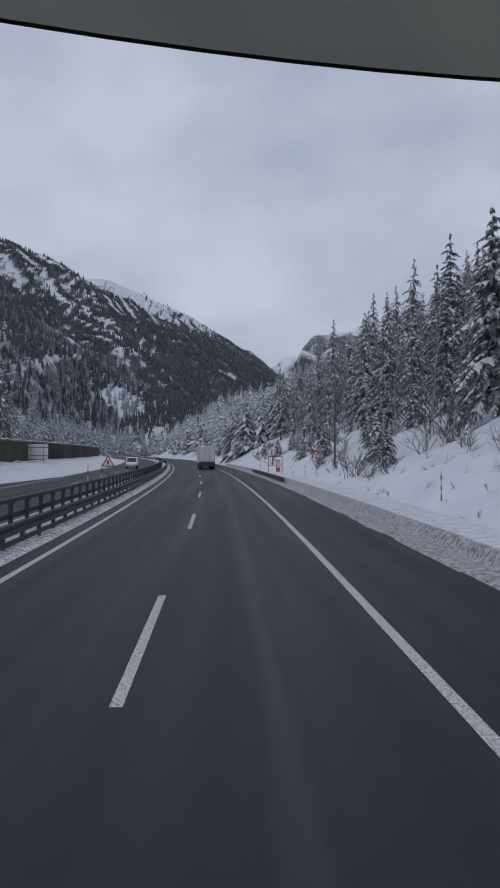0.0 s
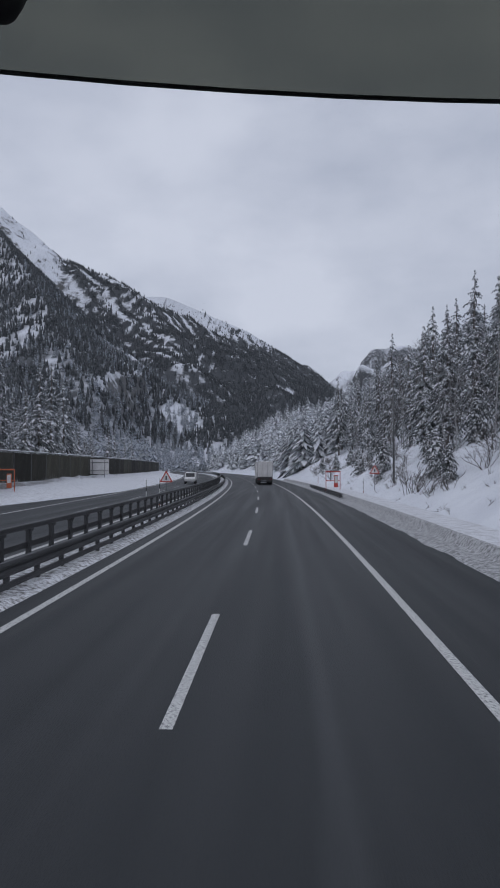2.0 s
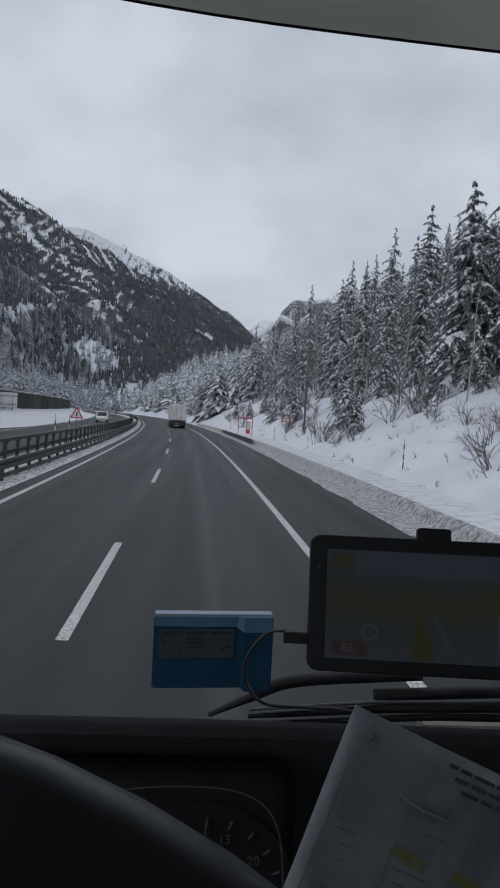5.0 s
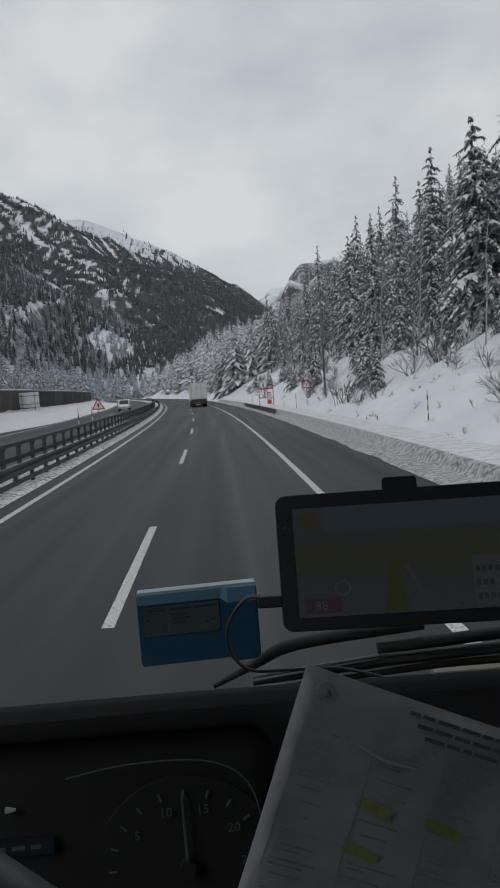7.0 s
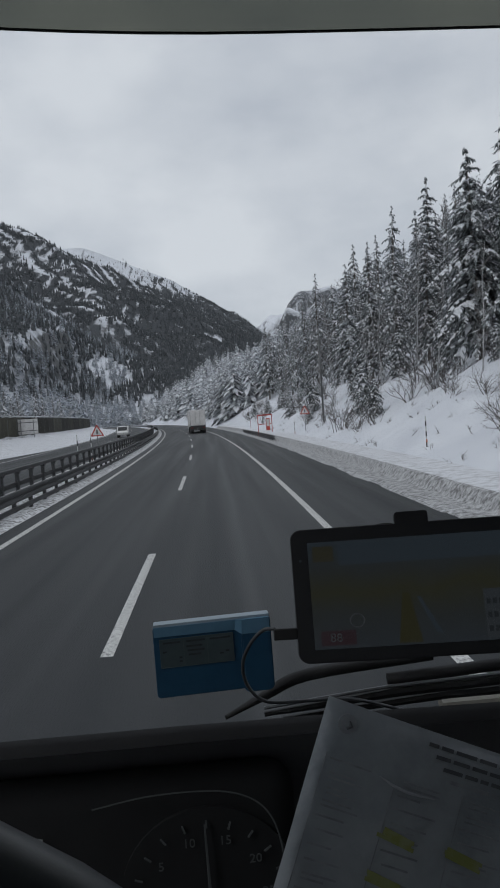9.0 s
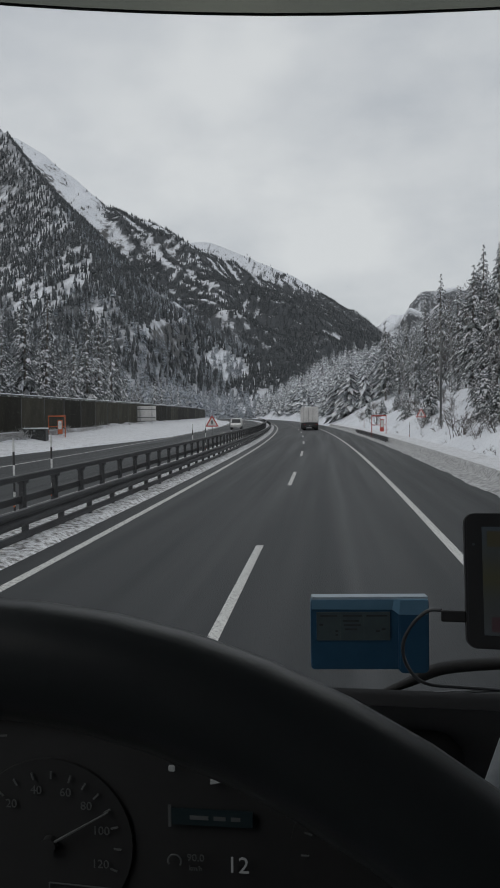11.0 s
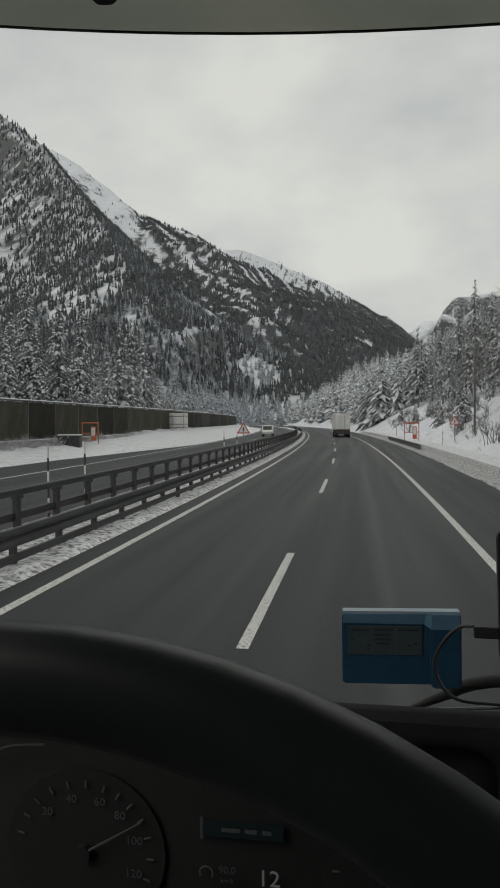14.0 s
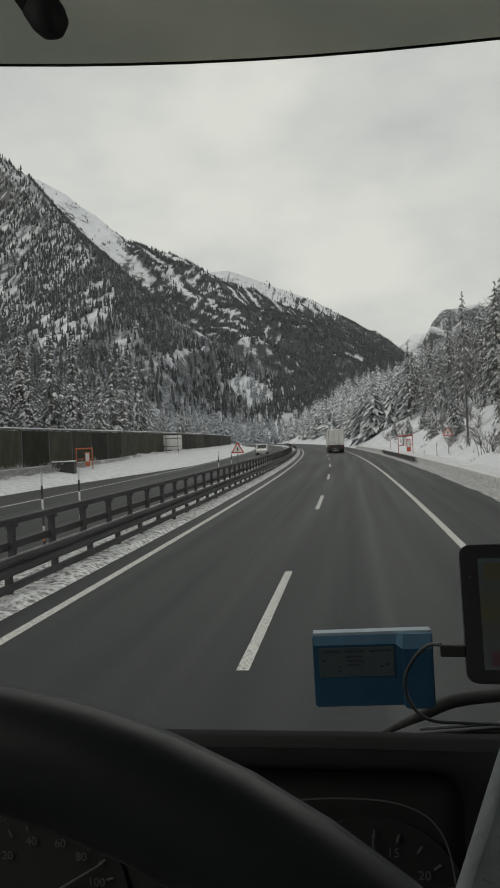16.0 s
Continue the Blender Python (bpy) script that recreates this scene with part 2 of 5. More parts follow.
M = {
    "asphalt": asphalt_material(),
    "paint": mat("road_paint", (0.60, 0.60, 0.58), 0.7, var=(0.16, 0.16, 0.165), scale=24, detail=9, stretch=(1, 0.6, 1), bump=0.3, bump_scale=60, fac=(0.45, 0.68)),
    "ground": slope_material(),
    "berm": mat("ploughed_snow", (0.70, 0.71, 0.74), 0.8, var=(0.36, 0.36, 0.37), scale=3.0, detail=11, bump=0.12, bump_scale=9, fac=(0.46, 0.76)),
    "slush": mat("dirty_slush", (0.50, 0.502, 0.51), 0.75, var=(0.13, 0.128, 0.127), scale=7.0, detail=12, bump=0.3, bump_scale=16, fac=(0.40, 0.64)),
    "median_snow": mat("median_snow", (0.74, 0.745, 0.76), 0.8, var=(0.16, 0.152, 0.145), scale=7, detail=12, bump=0.12, bump_scale=14, fac=(0.44, 0.62)),
    "snow": mat("tree_snow", (0.86, 0.87, 0.90), 0.8, var=(0.66, 0.68, 0.71), scale=4.5, detail=9, bump=0.5, bump_scale=14),
    "needle": mat("spruce_needles", (0.045, 0.052, 0.049), 0.8, var=(0.38, 0.40, 0.415), scale=5.5, detail=9, fac=(0.40, 0.68), bump=0.4, bump_scale=20, per_object=0.25),
    "frost_needle": mat("frosted_needles", (0.058, 0.066, 0.066), 0.8, var=(0.44, 0.46, 0.48), scale=3.2, detail=9, fac=(0.35, 0.58), bump=0.3, bump_scale=12),
    "far_needle": mat("far_needles", (0.034, 0.040, 0.044), 0.85, var=(0.19, 0.20, 0.215), scale=0.6, detail=9, fac=(0.45, 0.70)),
    # duller, bluer copy of the tree snow, with distance haze painted into its colour
    "hazed_snow": mat("hazed_tree_snow", (0.50, 0.53, 0.58), 0.85, var=(0.28, 0.31, 0.35), scale=0.3, detail=8),
    "bark": mat("bark", (0.10, 0.085, 0.075), 0.9, var=(0.20, 0.18, 0.165), scale=6, stretch=(1, 1, 0.2), bump=0.7, bump_scale=24),
    "birch": mat("birch_bark", (0.44, 0.44, 0.445), 0.85, var=(0.15, 0.145, 0.14), scale=5, stretch=(1, 1, 0.5), bump=0.4, bump_scale=20, fac=(0.5, 0.7)),
    "twig": mat("twigs", (0.085, 0.072, 0.065), 0.9, var=(0.40, 0.40, 0.41), scale=7, fac=(0.46, 0.66)),
    "frost_twig": mat("frosted_grass", (0.30, 0.29, 0.28), 0.9, var=(0.62, 0.62, 0.63), scale=6, fac=(0.40, 0.62)),
    "galv": mat("galvanised_steel", (0.30, 0.31, 0.32), 0.5, 0.75, var=(0.20, 0.20, 0.21), scale=3, bump=0.15, bump_scale=30),
    "rail_dark": mat("weathered_steel", (0.085, 0.087, 0.09), 0.5, 0.5, var=(0.05, 0.05, 0.052), scale=2.5, stretch=(1, 0.3, 1), bump=0.15, bump_scale=30),
    "fence_dark": mat("dark_noise_panel", (0.029, 0.028, 0.021), 0.6, spec=0.15, var=(0.055, 0.052, 0.039), scale=0.9, stretch=(1, 1, 0.4), bump=0.2, bump_scale=18, per_object=0.7),
    "fence_post": mat("grey_fence_post", (0.16, 0.165, 0.17), 0.5, 0.4, var=(0.10, 0.10, 0.10), scale=4),
    "concrete": mat("concrete", (0.30, 0.29, 0.27), 0.85, var=(0.20, 0.19, 0.175), scale=2.0, bump=0.5, bump_scale=16),
    "red": mat("red_paint", (0.55, 0.075, 0.055), 0.5, var=(0.40, 0.06, 0.05), scale=6),
    "orange": mat("orange_paint", (0.62, 0.16, 0.06), 0.5, var=(0.45, 0.11, 0.05), scale=6),
    "white": mat("white_paint", (0.72, 0.72, 0.71), 0.45, var=(0.55, 0.55, 0.54), scale=5),
    "black": mat("black_paint", (0.025, 0.025, 0.026), 0.5, var=(0.05, 0.05, 0.05), scale=6),
    "tarp": mat("trailer_panel", (0.74, 0.725, 0.715), 0.6, var=(0.60, 0.585, 0.575), scale=1.4, stretch=(1, 1, 0.5), bump=0.2, bump_scale=6),
    "tyre": mat("tyre_rubber", (0.022, 0.022, 0.022), 0.85, var=(0.05, 0.05, 0.05), scale=5),
    "tail": mat("tail_lamp", (0.20, 0.025, 0.02), 0.3, var=(0.14, 0.02, 0.02), scale=20),
    # black plastic painted grey, so parts in the cab's shade read lighter
    "cab_plastic": mat("lightened_black_plastic", (0.15, 0.15, 0.153), 0.85, var=(0.165, 0.165, 0.168), scale=5, bump=0.04, bump_scale=240, spec=0.25),
    # the same black as a darker copy, against sky light on the dash top
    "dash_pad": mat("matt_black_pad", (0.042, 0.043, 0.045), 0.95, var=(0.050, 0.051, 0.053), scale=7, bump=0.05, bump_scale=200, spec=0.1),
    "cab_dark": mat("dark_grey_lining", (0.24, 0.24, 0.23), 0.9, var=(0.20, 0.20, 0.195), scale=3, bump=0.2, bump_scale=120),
    # kept pale so the unseen cab walls bounce light onto the dash
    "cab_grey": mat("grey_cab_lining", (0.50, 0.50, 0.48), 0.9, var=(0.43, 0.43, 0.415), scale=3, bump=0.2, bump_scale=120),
    "rim": mat("wheel_leather", (0.033, 0.038, 0.041), 0.38, var=(0.028, 0.033, 0.036), scale=30, bump=0.02, bump_scale=260, spec=0.5),
    "device": mat("device_black", (0.038, 0.040, 0.042), 0.42, var=(0.040, 0.041, 0.043), scale=30, bump=0.05, bump_scale=300, spec=0.4),
    "edge": mat("device_edge_silver", (0.30, 0.31, 0.32), 0.35, 0.6, var=(0.22, 0.22, 0.23), scale=40),
    "blue": mat("blue_plastic", (0.036, 0.118, 0.215), 0.42, var=(0.028, 0.098, 0.185), scale=20, bump=0.06, bump_scale=300),
    # two paler copies of the blue: sky light on the box's top painted in
    "blue_light": mat("skylit_blue_plastic", (0.46, 0.56, 0.64), 0.45, var=(0.40, 0.50, 0.58), scale=20),
    "blue_mid": mat("half_lit_blue_plastic", (0.18, 0.36, 0.52), 0.42, var=(0.15, 0.32, 0.47), scale=20),
    "label": mat("display_label", (0.105, 0.145, 0.155), 0.4, var=(0.08, 0.11, 0.12), scale=30),
    "label_line": mat("label_line", (0.14, 0.18, 0.19), 0.4, var=(0.11, 0.14, 0.15), scale=40),
    "header_ink": mat("header_print", (0.075, 0.085, 0.095), 0.6, var=(0.12, 0.13, 0.14), scale=90),
    "ink": mat("printed_ink", (0.045, 0.052, 0.056), 0.7, var=(0.075, 0.085, 0.09), scale=60),
    # the mottled tone imitates reflections on the clear plastic sleeve
    "paper": mat("paper_in_sleeve", (0.40, 0.435, 0.46), 0.4, var=(0.25, 0.285, 0.31), scale=11, bump=0.35, bump_scale=18, spec=0.5),
    # glint along the crease, painted as a paler colour
    "crease": mat("sleeve_crease", (0.46, 0.49, 0.52), 0.3, var=(0.36, 0.39, 0.42), scale=40),
    "print": mat("faded_print", (0.20, 0.218, 0.235), 0.5, var=(0.33, 0.355, 0.375), scale=55),
    "marker": mat("yellow_marker", (0.26, 0.29, 0.085), 0.5, var=(0.33, 0.36, 0.24), scale=75, fac=(0.45, 0.75)),
    "rubber": mat("black_rubber", (0.018, 0.018, 0.019), 0.7, var=(0.03, 0.03, 0.03), scale=20),
    "cable": mat("grey_cable", (0.07, 0.075, 0.08), 0.4, var=(0.055, 0.06, 0.065), scale=40),
    "cowl": mat("beige_cowl", (0.20, 0.185, 0.15), 0.6, var=(0.15, 0.14, 0.115), scale=5),
    "dial": mat("dial_face", (0.034, 0.035, 0.036), 0.9, var=(0.037, 0.038, 0.039), scale=40, spec=0.15),
    "mark": mat("dial_marks", (0.05, 0.05, 0.05), 0.6, emit=(0.72, 0.85, 0.9), power=0.0080),
    "glow": mat("display_glow", (0.08, 0.08, 0.08), 0.5, emit=(0.75, 0.82, 0.85), power=0.055),
    "glow_blue": mat("blue_display", (0.006, 0.011, 0.013), 0.6, emit=(0.05, 0.20, 0.26), power=0.006),
    "screen": screen_material(),
    "screen_sky": mat("map_sky", (0.006, 0.007, 0.008), 0.22, emit=(0.14, 0.185, 0.225), power=0.078),
    "screen_road": mat("map_road", (0.007, 0.007, 0.005), 0.22, emit=(0.185, 0.18, 0.09), power=0.062),
    "screen_turn": mat("map_turn_field", (0.008, 0.007, 0.005), 0.22, emit=(0.17, 0.165, 0.11), power=0.068),
    "screen_panel": mat("map_panel", (0.012, 0.013, 0.014), 0.22, emit=(0.16, 0.185, 0.205), power=0.080),
    "screen_ink": mat("map_dark_text", (0.008, 0.009, 0.010), 0.22, emit=(0.12, 0.14, 0.155), power=0.062),
    "screen_red": mat("map_red", (0.012, 0.006, 0.007), 0.22, emit=(0.22, 0.14, 0.165), power=0.050),
    "screen_text": mat("map_text", (0.02, 0.02, 0.02), 0.22, emit=(0.5, 0.55, 0.6), power=0.028),
    "glass": thin_glass("windscreen_glass", (0.97, 0.98, 0.98), 0.35),
    "visor": thin_glass("smoked_acrylic", (0.38, 0.387, 0.355), 0.3),
}


# ---------------------------------------------------------------- building helpers
def smooth(me):
    me.polygons.foreach_set("use_smooth", [True] * len(me.polygons))


def part(name, bm, material, parent=None, label="", soft=False):
    """Links a bmesh as one mesh object, under a thing or a part where one is given."""
    me = bpy.data.meshes.new(name)
    bmesh.ops.recalc_face_normals(bm, faces=bm.faces)
    bm.to_mesh(me)
    bm.free()
    for one in material if isinstance(material, (list, tuple)) else [material]:
        me.materials.append(M[one])
    if soft:
        smooth(me)
    ob = new(name, me)
    if parent:
        ob.parent = parent
    if label:
        ob["label"] = label
    return ob


def empty(name, label, category, at=(0, 0, 0), group="", kind=""):
    ob = new(name)
    ob.empty_display_size = 0.1
    ob.location = at
    return tagged(ob, label, category, group, kind)


def box(x0, x1, y0, y1, z0, z1, bevel=0.0, seg=2, bm=None):
    bm = bm or bmesh.new()
    made = bmesh.ops.create_cube(bm, size=1, matrix=Matrix.LocRotScale(((x0 + x1) / 2, (y0 + y1) / 2, (z0 + z1) / 2), None, (x1 - x0, y1 - y0, z1 - z0)))
    if bevel:
        edges = {e for v in made["verts"] for e in v.link_edges}
        bmesh.ops.bevel(bm, geom=list(edges), offset=bevel, segments=seg, affect="EDGES", profile=0.5)
    return bm


def tube(points, radius, sides=8, bm=None, ends=True):
    """A round tube along points; radius may be one number or one for each point."""
    bm = bm or bmesh.new()
    pts = [Vector(p) for p in points]
    rad = radius if isinstance(radius, (list, tuple)) else [radius] * len(pts)
    rings = []
    for i, p in enumerate(pts):
        d = (pts[min(i + 1, len(pts) - 1)] - pts[max(i - 1, 0)]).normalized()
        a = d.cross(Vector((0, 0, 1)))
        a = d.cross(Vector((1, 0, 0))) if a.length < 0.05 else a
        a.normalize()
        b = d.cross(a)
        rings.append([bm.verts.new(p + rad[i] * (math.cos(2 * math.pi * k / sides) * a + math.sin(2 * math.pi * k / sides) * b)) for k in range(sides)])
    for r0, r1 in zip(rings, rings[1:]):
        for k in range(sides):
            bm.faces.new((r0[k], r0[(k + 1) % sides], r1[(k + 1) % sides], r1[k]))
    if ends:
        bm.faces.new(rings[0])
        bm.faces.new(rings[-1])
    return bm


def loft(rows, bm=None, close=False):
    """A sheet through rows of equally many points."""
    bm = bm or bmesh.new()
    grid = [[bm.verts.new(p) for p in row] for row in rows]
    for a, b in zip(grid, grid[1:]):
        for k in range(len(a) - (0 if close else 1)):
            j = (k + 1) % len(a)
            bm.faces.new((a[k], a[j], b[j], b[k]))
    return bm


def slab(rows, thick, bm=None):
    """A sheet with thickness: thick is the offset vector of its back."""
    bm = loft(rows, bm)
    geom = bmesh.ops.extrude_face_region(bm, geom=list(bm.faces))
    bmesh.ops.translate(bm, vec=thick, verts=[v for v in geom["geom"] if isinstance(v, bmesh.types.BMVert)])
    return bm


def mesh_np(name, verts, tris, materials, index=None, parent=None, soft=False):
    """One mesh object from numpy arrays of vertices and triangles."""
    me = bpy.data.meshes.new(name)
    me.vertices.add(len(verts))
    me.vertices.foreach_set("co", np.asarray(verts, np.float32).ravel())
    me.loops.add(3 * len(tris))
    me.loops.foreach_set("vertex_index", np.asarray(tris, np.int32).ravel())
    me.polygons.add(len(tris))
    me.polygons.foreach_set("loop_start", np.arange(0, 3 * len(tris), 3, dtype=np.int32))
    for one in materials:
        me.materials.append(M[one])
    if index is not None:
        me.polygons.foreach_set("material_index", np.asarray(index, np.int32))
    me.update(calc_edges=True)
    me.validate()
    if soft:
        smooth(me)
    ob = new(name, me)
    if parent:
        ob.parent = parent
    return ob


def written(name, text, size, material, parent, m):
    """Words as a mesh of their own, in the built-in font, at the pose m (they face its +z)."""
    cu = bpy.data.curves.new(name, "FONT")
    cu.body, cu.size, cu.extrude = text, size, 0.0002
    cu.align_x, cu.align_y = "CENTER", "CENTER"
    cu.resolution_u = 3
    tmp = new(name, cu)
    me = bpy.data.meshes.new_from_object(tmp.evaluated_get(bpy.context.evaluated_depsgraph_get()))
    bpy.data.objects.remove(tmp)
    me.materials.clear()
    me.materials.append(M[material])
    ob = new(name, me)
    ob.parent = parent
    ob.matrix_local = m
    return ob


def smooth_line(pts, steps=6):
    """A soft curve through the given points."""
    v = [Vector(p) for p in pts]
    v = [v[0] * 2 - v[1]] + v + [v[-1] * 2 - v[-2]]
    out = []
    for p0, p1, p2, p3 in zip(v, v[1:], v[2:], v[3:]):
        for k in range(steps):
            t = k / steps
            out.append(0.5 * (2 * p1 + (p2 - p0) * t + (2 * p0 - 5 * p1 + 4 * p2 - p3) * t * t + (3 * p1 - p0 - 3 * p2 + p3) * t**3))
    return out + [v[-2]]




def lattice(ix, iy, seed):
    h = (ix.astype(np.int64) * 374761393 + iy.astype(np.int64) * 668265263 + seed * 974711) & 0x7FFFFFFF
    h = ((h ^ (h >> 13)) * 1274126177) & 0x7FFFFFFF
    return ((h ^ (h >> 16)) & 0xFFFF) / 65535.0


def value_noise(x, y, seed=0):
    x, y = np.asarray(x, float), np.asarray(y, float)
    ix, iy = np.floor(x), np.floor(y)
    fx, fy = x - ix, y - iy
    fx, fy = fx * fx * (3 - 2 * fx), fy * fy * (3 - 2 * fy)
    a, b = lattice(ix, iy, seed), lattice(ix + 1, iy, seed)
    c, d = lattice(ix, iy + 1, seed), lattice(ix + 1, iy + 1, seed)
    return (a * (1 - fx) + b * fx) * (1 - fy) + (c * (1 - fx) + d * fx) * fy


def fbm(x, y, seed=0, octaves=4):
    """Layered noise from -1 to 1."""
    x, y = np.asarray(x, float), np.asarray(y, float)
    return sum((value_noise(x * 2**k, y * 2**k, seed + k) * 2 - 1) * 0.5**k for k in range(octaves)) / 1.6


# ---------------------------------------------------------------- the lie of the land
def bend(y):
    """How far the road has swung to the left at y metres ahead."""
    y = np.minimum(np.asarray(y, float), 420.0)
    return -np.maximum(0.0, y - 15.2) ** 2 / 3200.0


def crest(rows):
    """A mountain's crest line from bearing and rise in degrees and distance, as seen from the road."""
    return np.array([(d * math.sin(radians(az)), d * math.cos(radians(az)), 2.7 + d * math.tan(radians(up))) for az, up, d in rows])


# the rocky spur in front, the wooded ridge behind it, the snowy crest beyond, and the far peaks at the valley's end
SPUR = crest([(-70, 23, 1900), (-40, 24.0, 1750), (-32, 23.6, 1640), (-28, 22.4, 1500), (-25, 20.6, 1340), (-22.5, 17.9, 1150), (-20, 14.6, 950), (-17.8, 11.0, 760), (-16, 7.6, 610), (-14.5, 4.4, 500), (-13, 1.8, 430)])
RIDGE = crest([(-60, 20, 2300), (-30, 20.5, 2100), (-24, 20.2, 2050), (-22, 19.3, 2020), (-19.5, 17.6, 2000), (-17.5, 16.1, 2000), (-14.5, 14.5, 2080), (-11.5, 13.2, 2150), (-8, 11.5, 2250), (-4.5, 9.7, 2400), (-1.5, 7.8, 2520), (1, 6.0, 2620), (2.6, 4.2, 2700), (4, 2.2, 2800)])
CREST = crest([(-30, 17, 3200), (-18, 15.0, 3150), (-13, 14.2, 3100), (-10, 13.8, 3100), (-8, 13.3, 3100), (-6, 12.7, 3100), (-3.6, 11.5, 3100), (-1, 10.0, 3120), (1.4, 8.3, 3150), (3.4, 6.6, 3200), (5.0, 4.9, 3280), (6.6, 3.0, 3400)])
EAST = np.array([(560, -300, 300), (530, 400, 330), (520, 700, 320), (510, 950, 230), (500, 1150, 110)], float)
PEAKS = np.array([(150, 4500, 380), (300, 4480, 550), (400, 4450, 610), (500, 4420, 620), (560, 4400, 740), (760, 4400, 770), (1100, 4400, 700), (1600, 4400, 560)], float)


def ridge_height(x, y, line, width, seed, rough):
    """The height of a mountain whose crest is the given line, falling off to both sides."""
    best, high = np.full(np.shape(x), 1e9), np.zeros(np.shape(x))
    for a, b in zip(line, line[1:]):
        d = b[:2] - a[:2]
        s = np.clip(((x - a[0]) * d[0] + (y - a[1]) * d[1]) / (d @ d), 0, 1)
        dist = np.hypot(x - a[0] - s * d[0], y - a[1] - s * d[1])
        h = a[2] + s * (b[2] - a[2])
        take = dist < best
        best, high = np.where(take, dist, best), np.where(take, h, high)
    slope = 1 - best / width
    spur = fbm(x / 380, y / 380, seed, 3) * 0.07 + fbm(x / 110, y / 110, seed + 5, 3) * rough
    return high * np.maximum(-0.02, slope + spur * np.clip(slope * 3, 0, 1) * np.clip(best / 120, 0.10, 1))


def layers(x, y):
    """The heights of the spur, the wooded ridge and the snowy crest behind them."""
    return ridge_height(x, y, SPUR, 340.0, 31, 0.08), ridge_height(x, y, RIDGE, 1000.0, 35, 0.07), ridge_height(x, y, CREST, 900.0, 38, 0.06)


def height(x, y):
    """The ground's height anywhere."""
    x, y = np.asarray(x, float), np.asarray(y, float)
    u = x - bend(y)
    flat = np.where((u > -21.8) & (u < 5.4), -0.06, 0.0)
    right = np.where(u > 5.4, 0.25 * np.clip((u - 5.4) / 1.2, 0, 1) + 0.54 * np.maximum(0, u - 7.6) - 0.0009 * np.maximum(0, u - 60) ** 2, 0.0)
    right = np.where(u > 5.4, np.minimum(right, np.interp(y, [150, 310], [66, 23])), right)
    right = right + np.where(u > 6.5, fbm(x / 9, y / 9, 3, 3) * np.clip((u - 6.5) / 8, 0, 1) * 1.1 + fbm(x / 2.6, y / 2.6, 5, 2) * 0.48 * np.clip((u - 7.5) / 3, 0, 1) * (u < 30), 0) + np.where(u > 25, fbm(x / 60, y / 60, 9, 3) * 5 * np.clip((u - 25) / 40, 0, 1), 0)
    left = np.where(u < -21.8, 0.85 * np.clip((-21.8 - u) / 4.0, 0, 1) + fbm(x / 14, y / 14, 21, 3) * 0.5 * np.clip((-29 - u) / 10, 0, 1), 0.0)
    z = flat + right + left
    m = np.maximum.reduce([*layers(x, y), ridge_height(x, y, EAST, 380.0, 51, 0.08), ridge_height(x, y, PEAKS, 900.0, 71, 0.22)])
    near = np.maximum(np.clip((np.abs(u) - 40) / 60, 0, 1), np.clip((y - 500) / 300, 0, 1))
    return np.maximum(z, np.where(near > 0, m * near, -9))


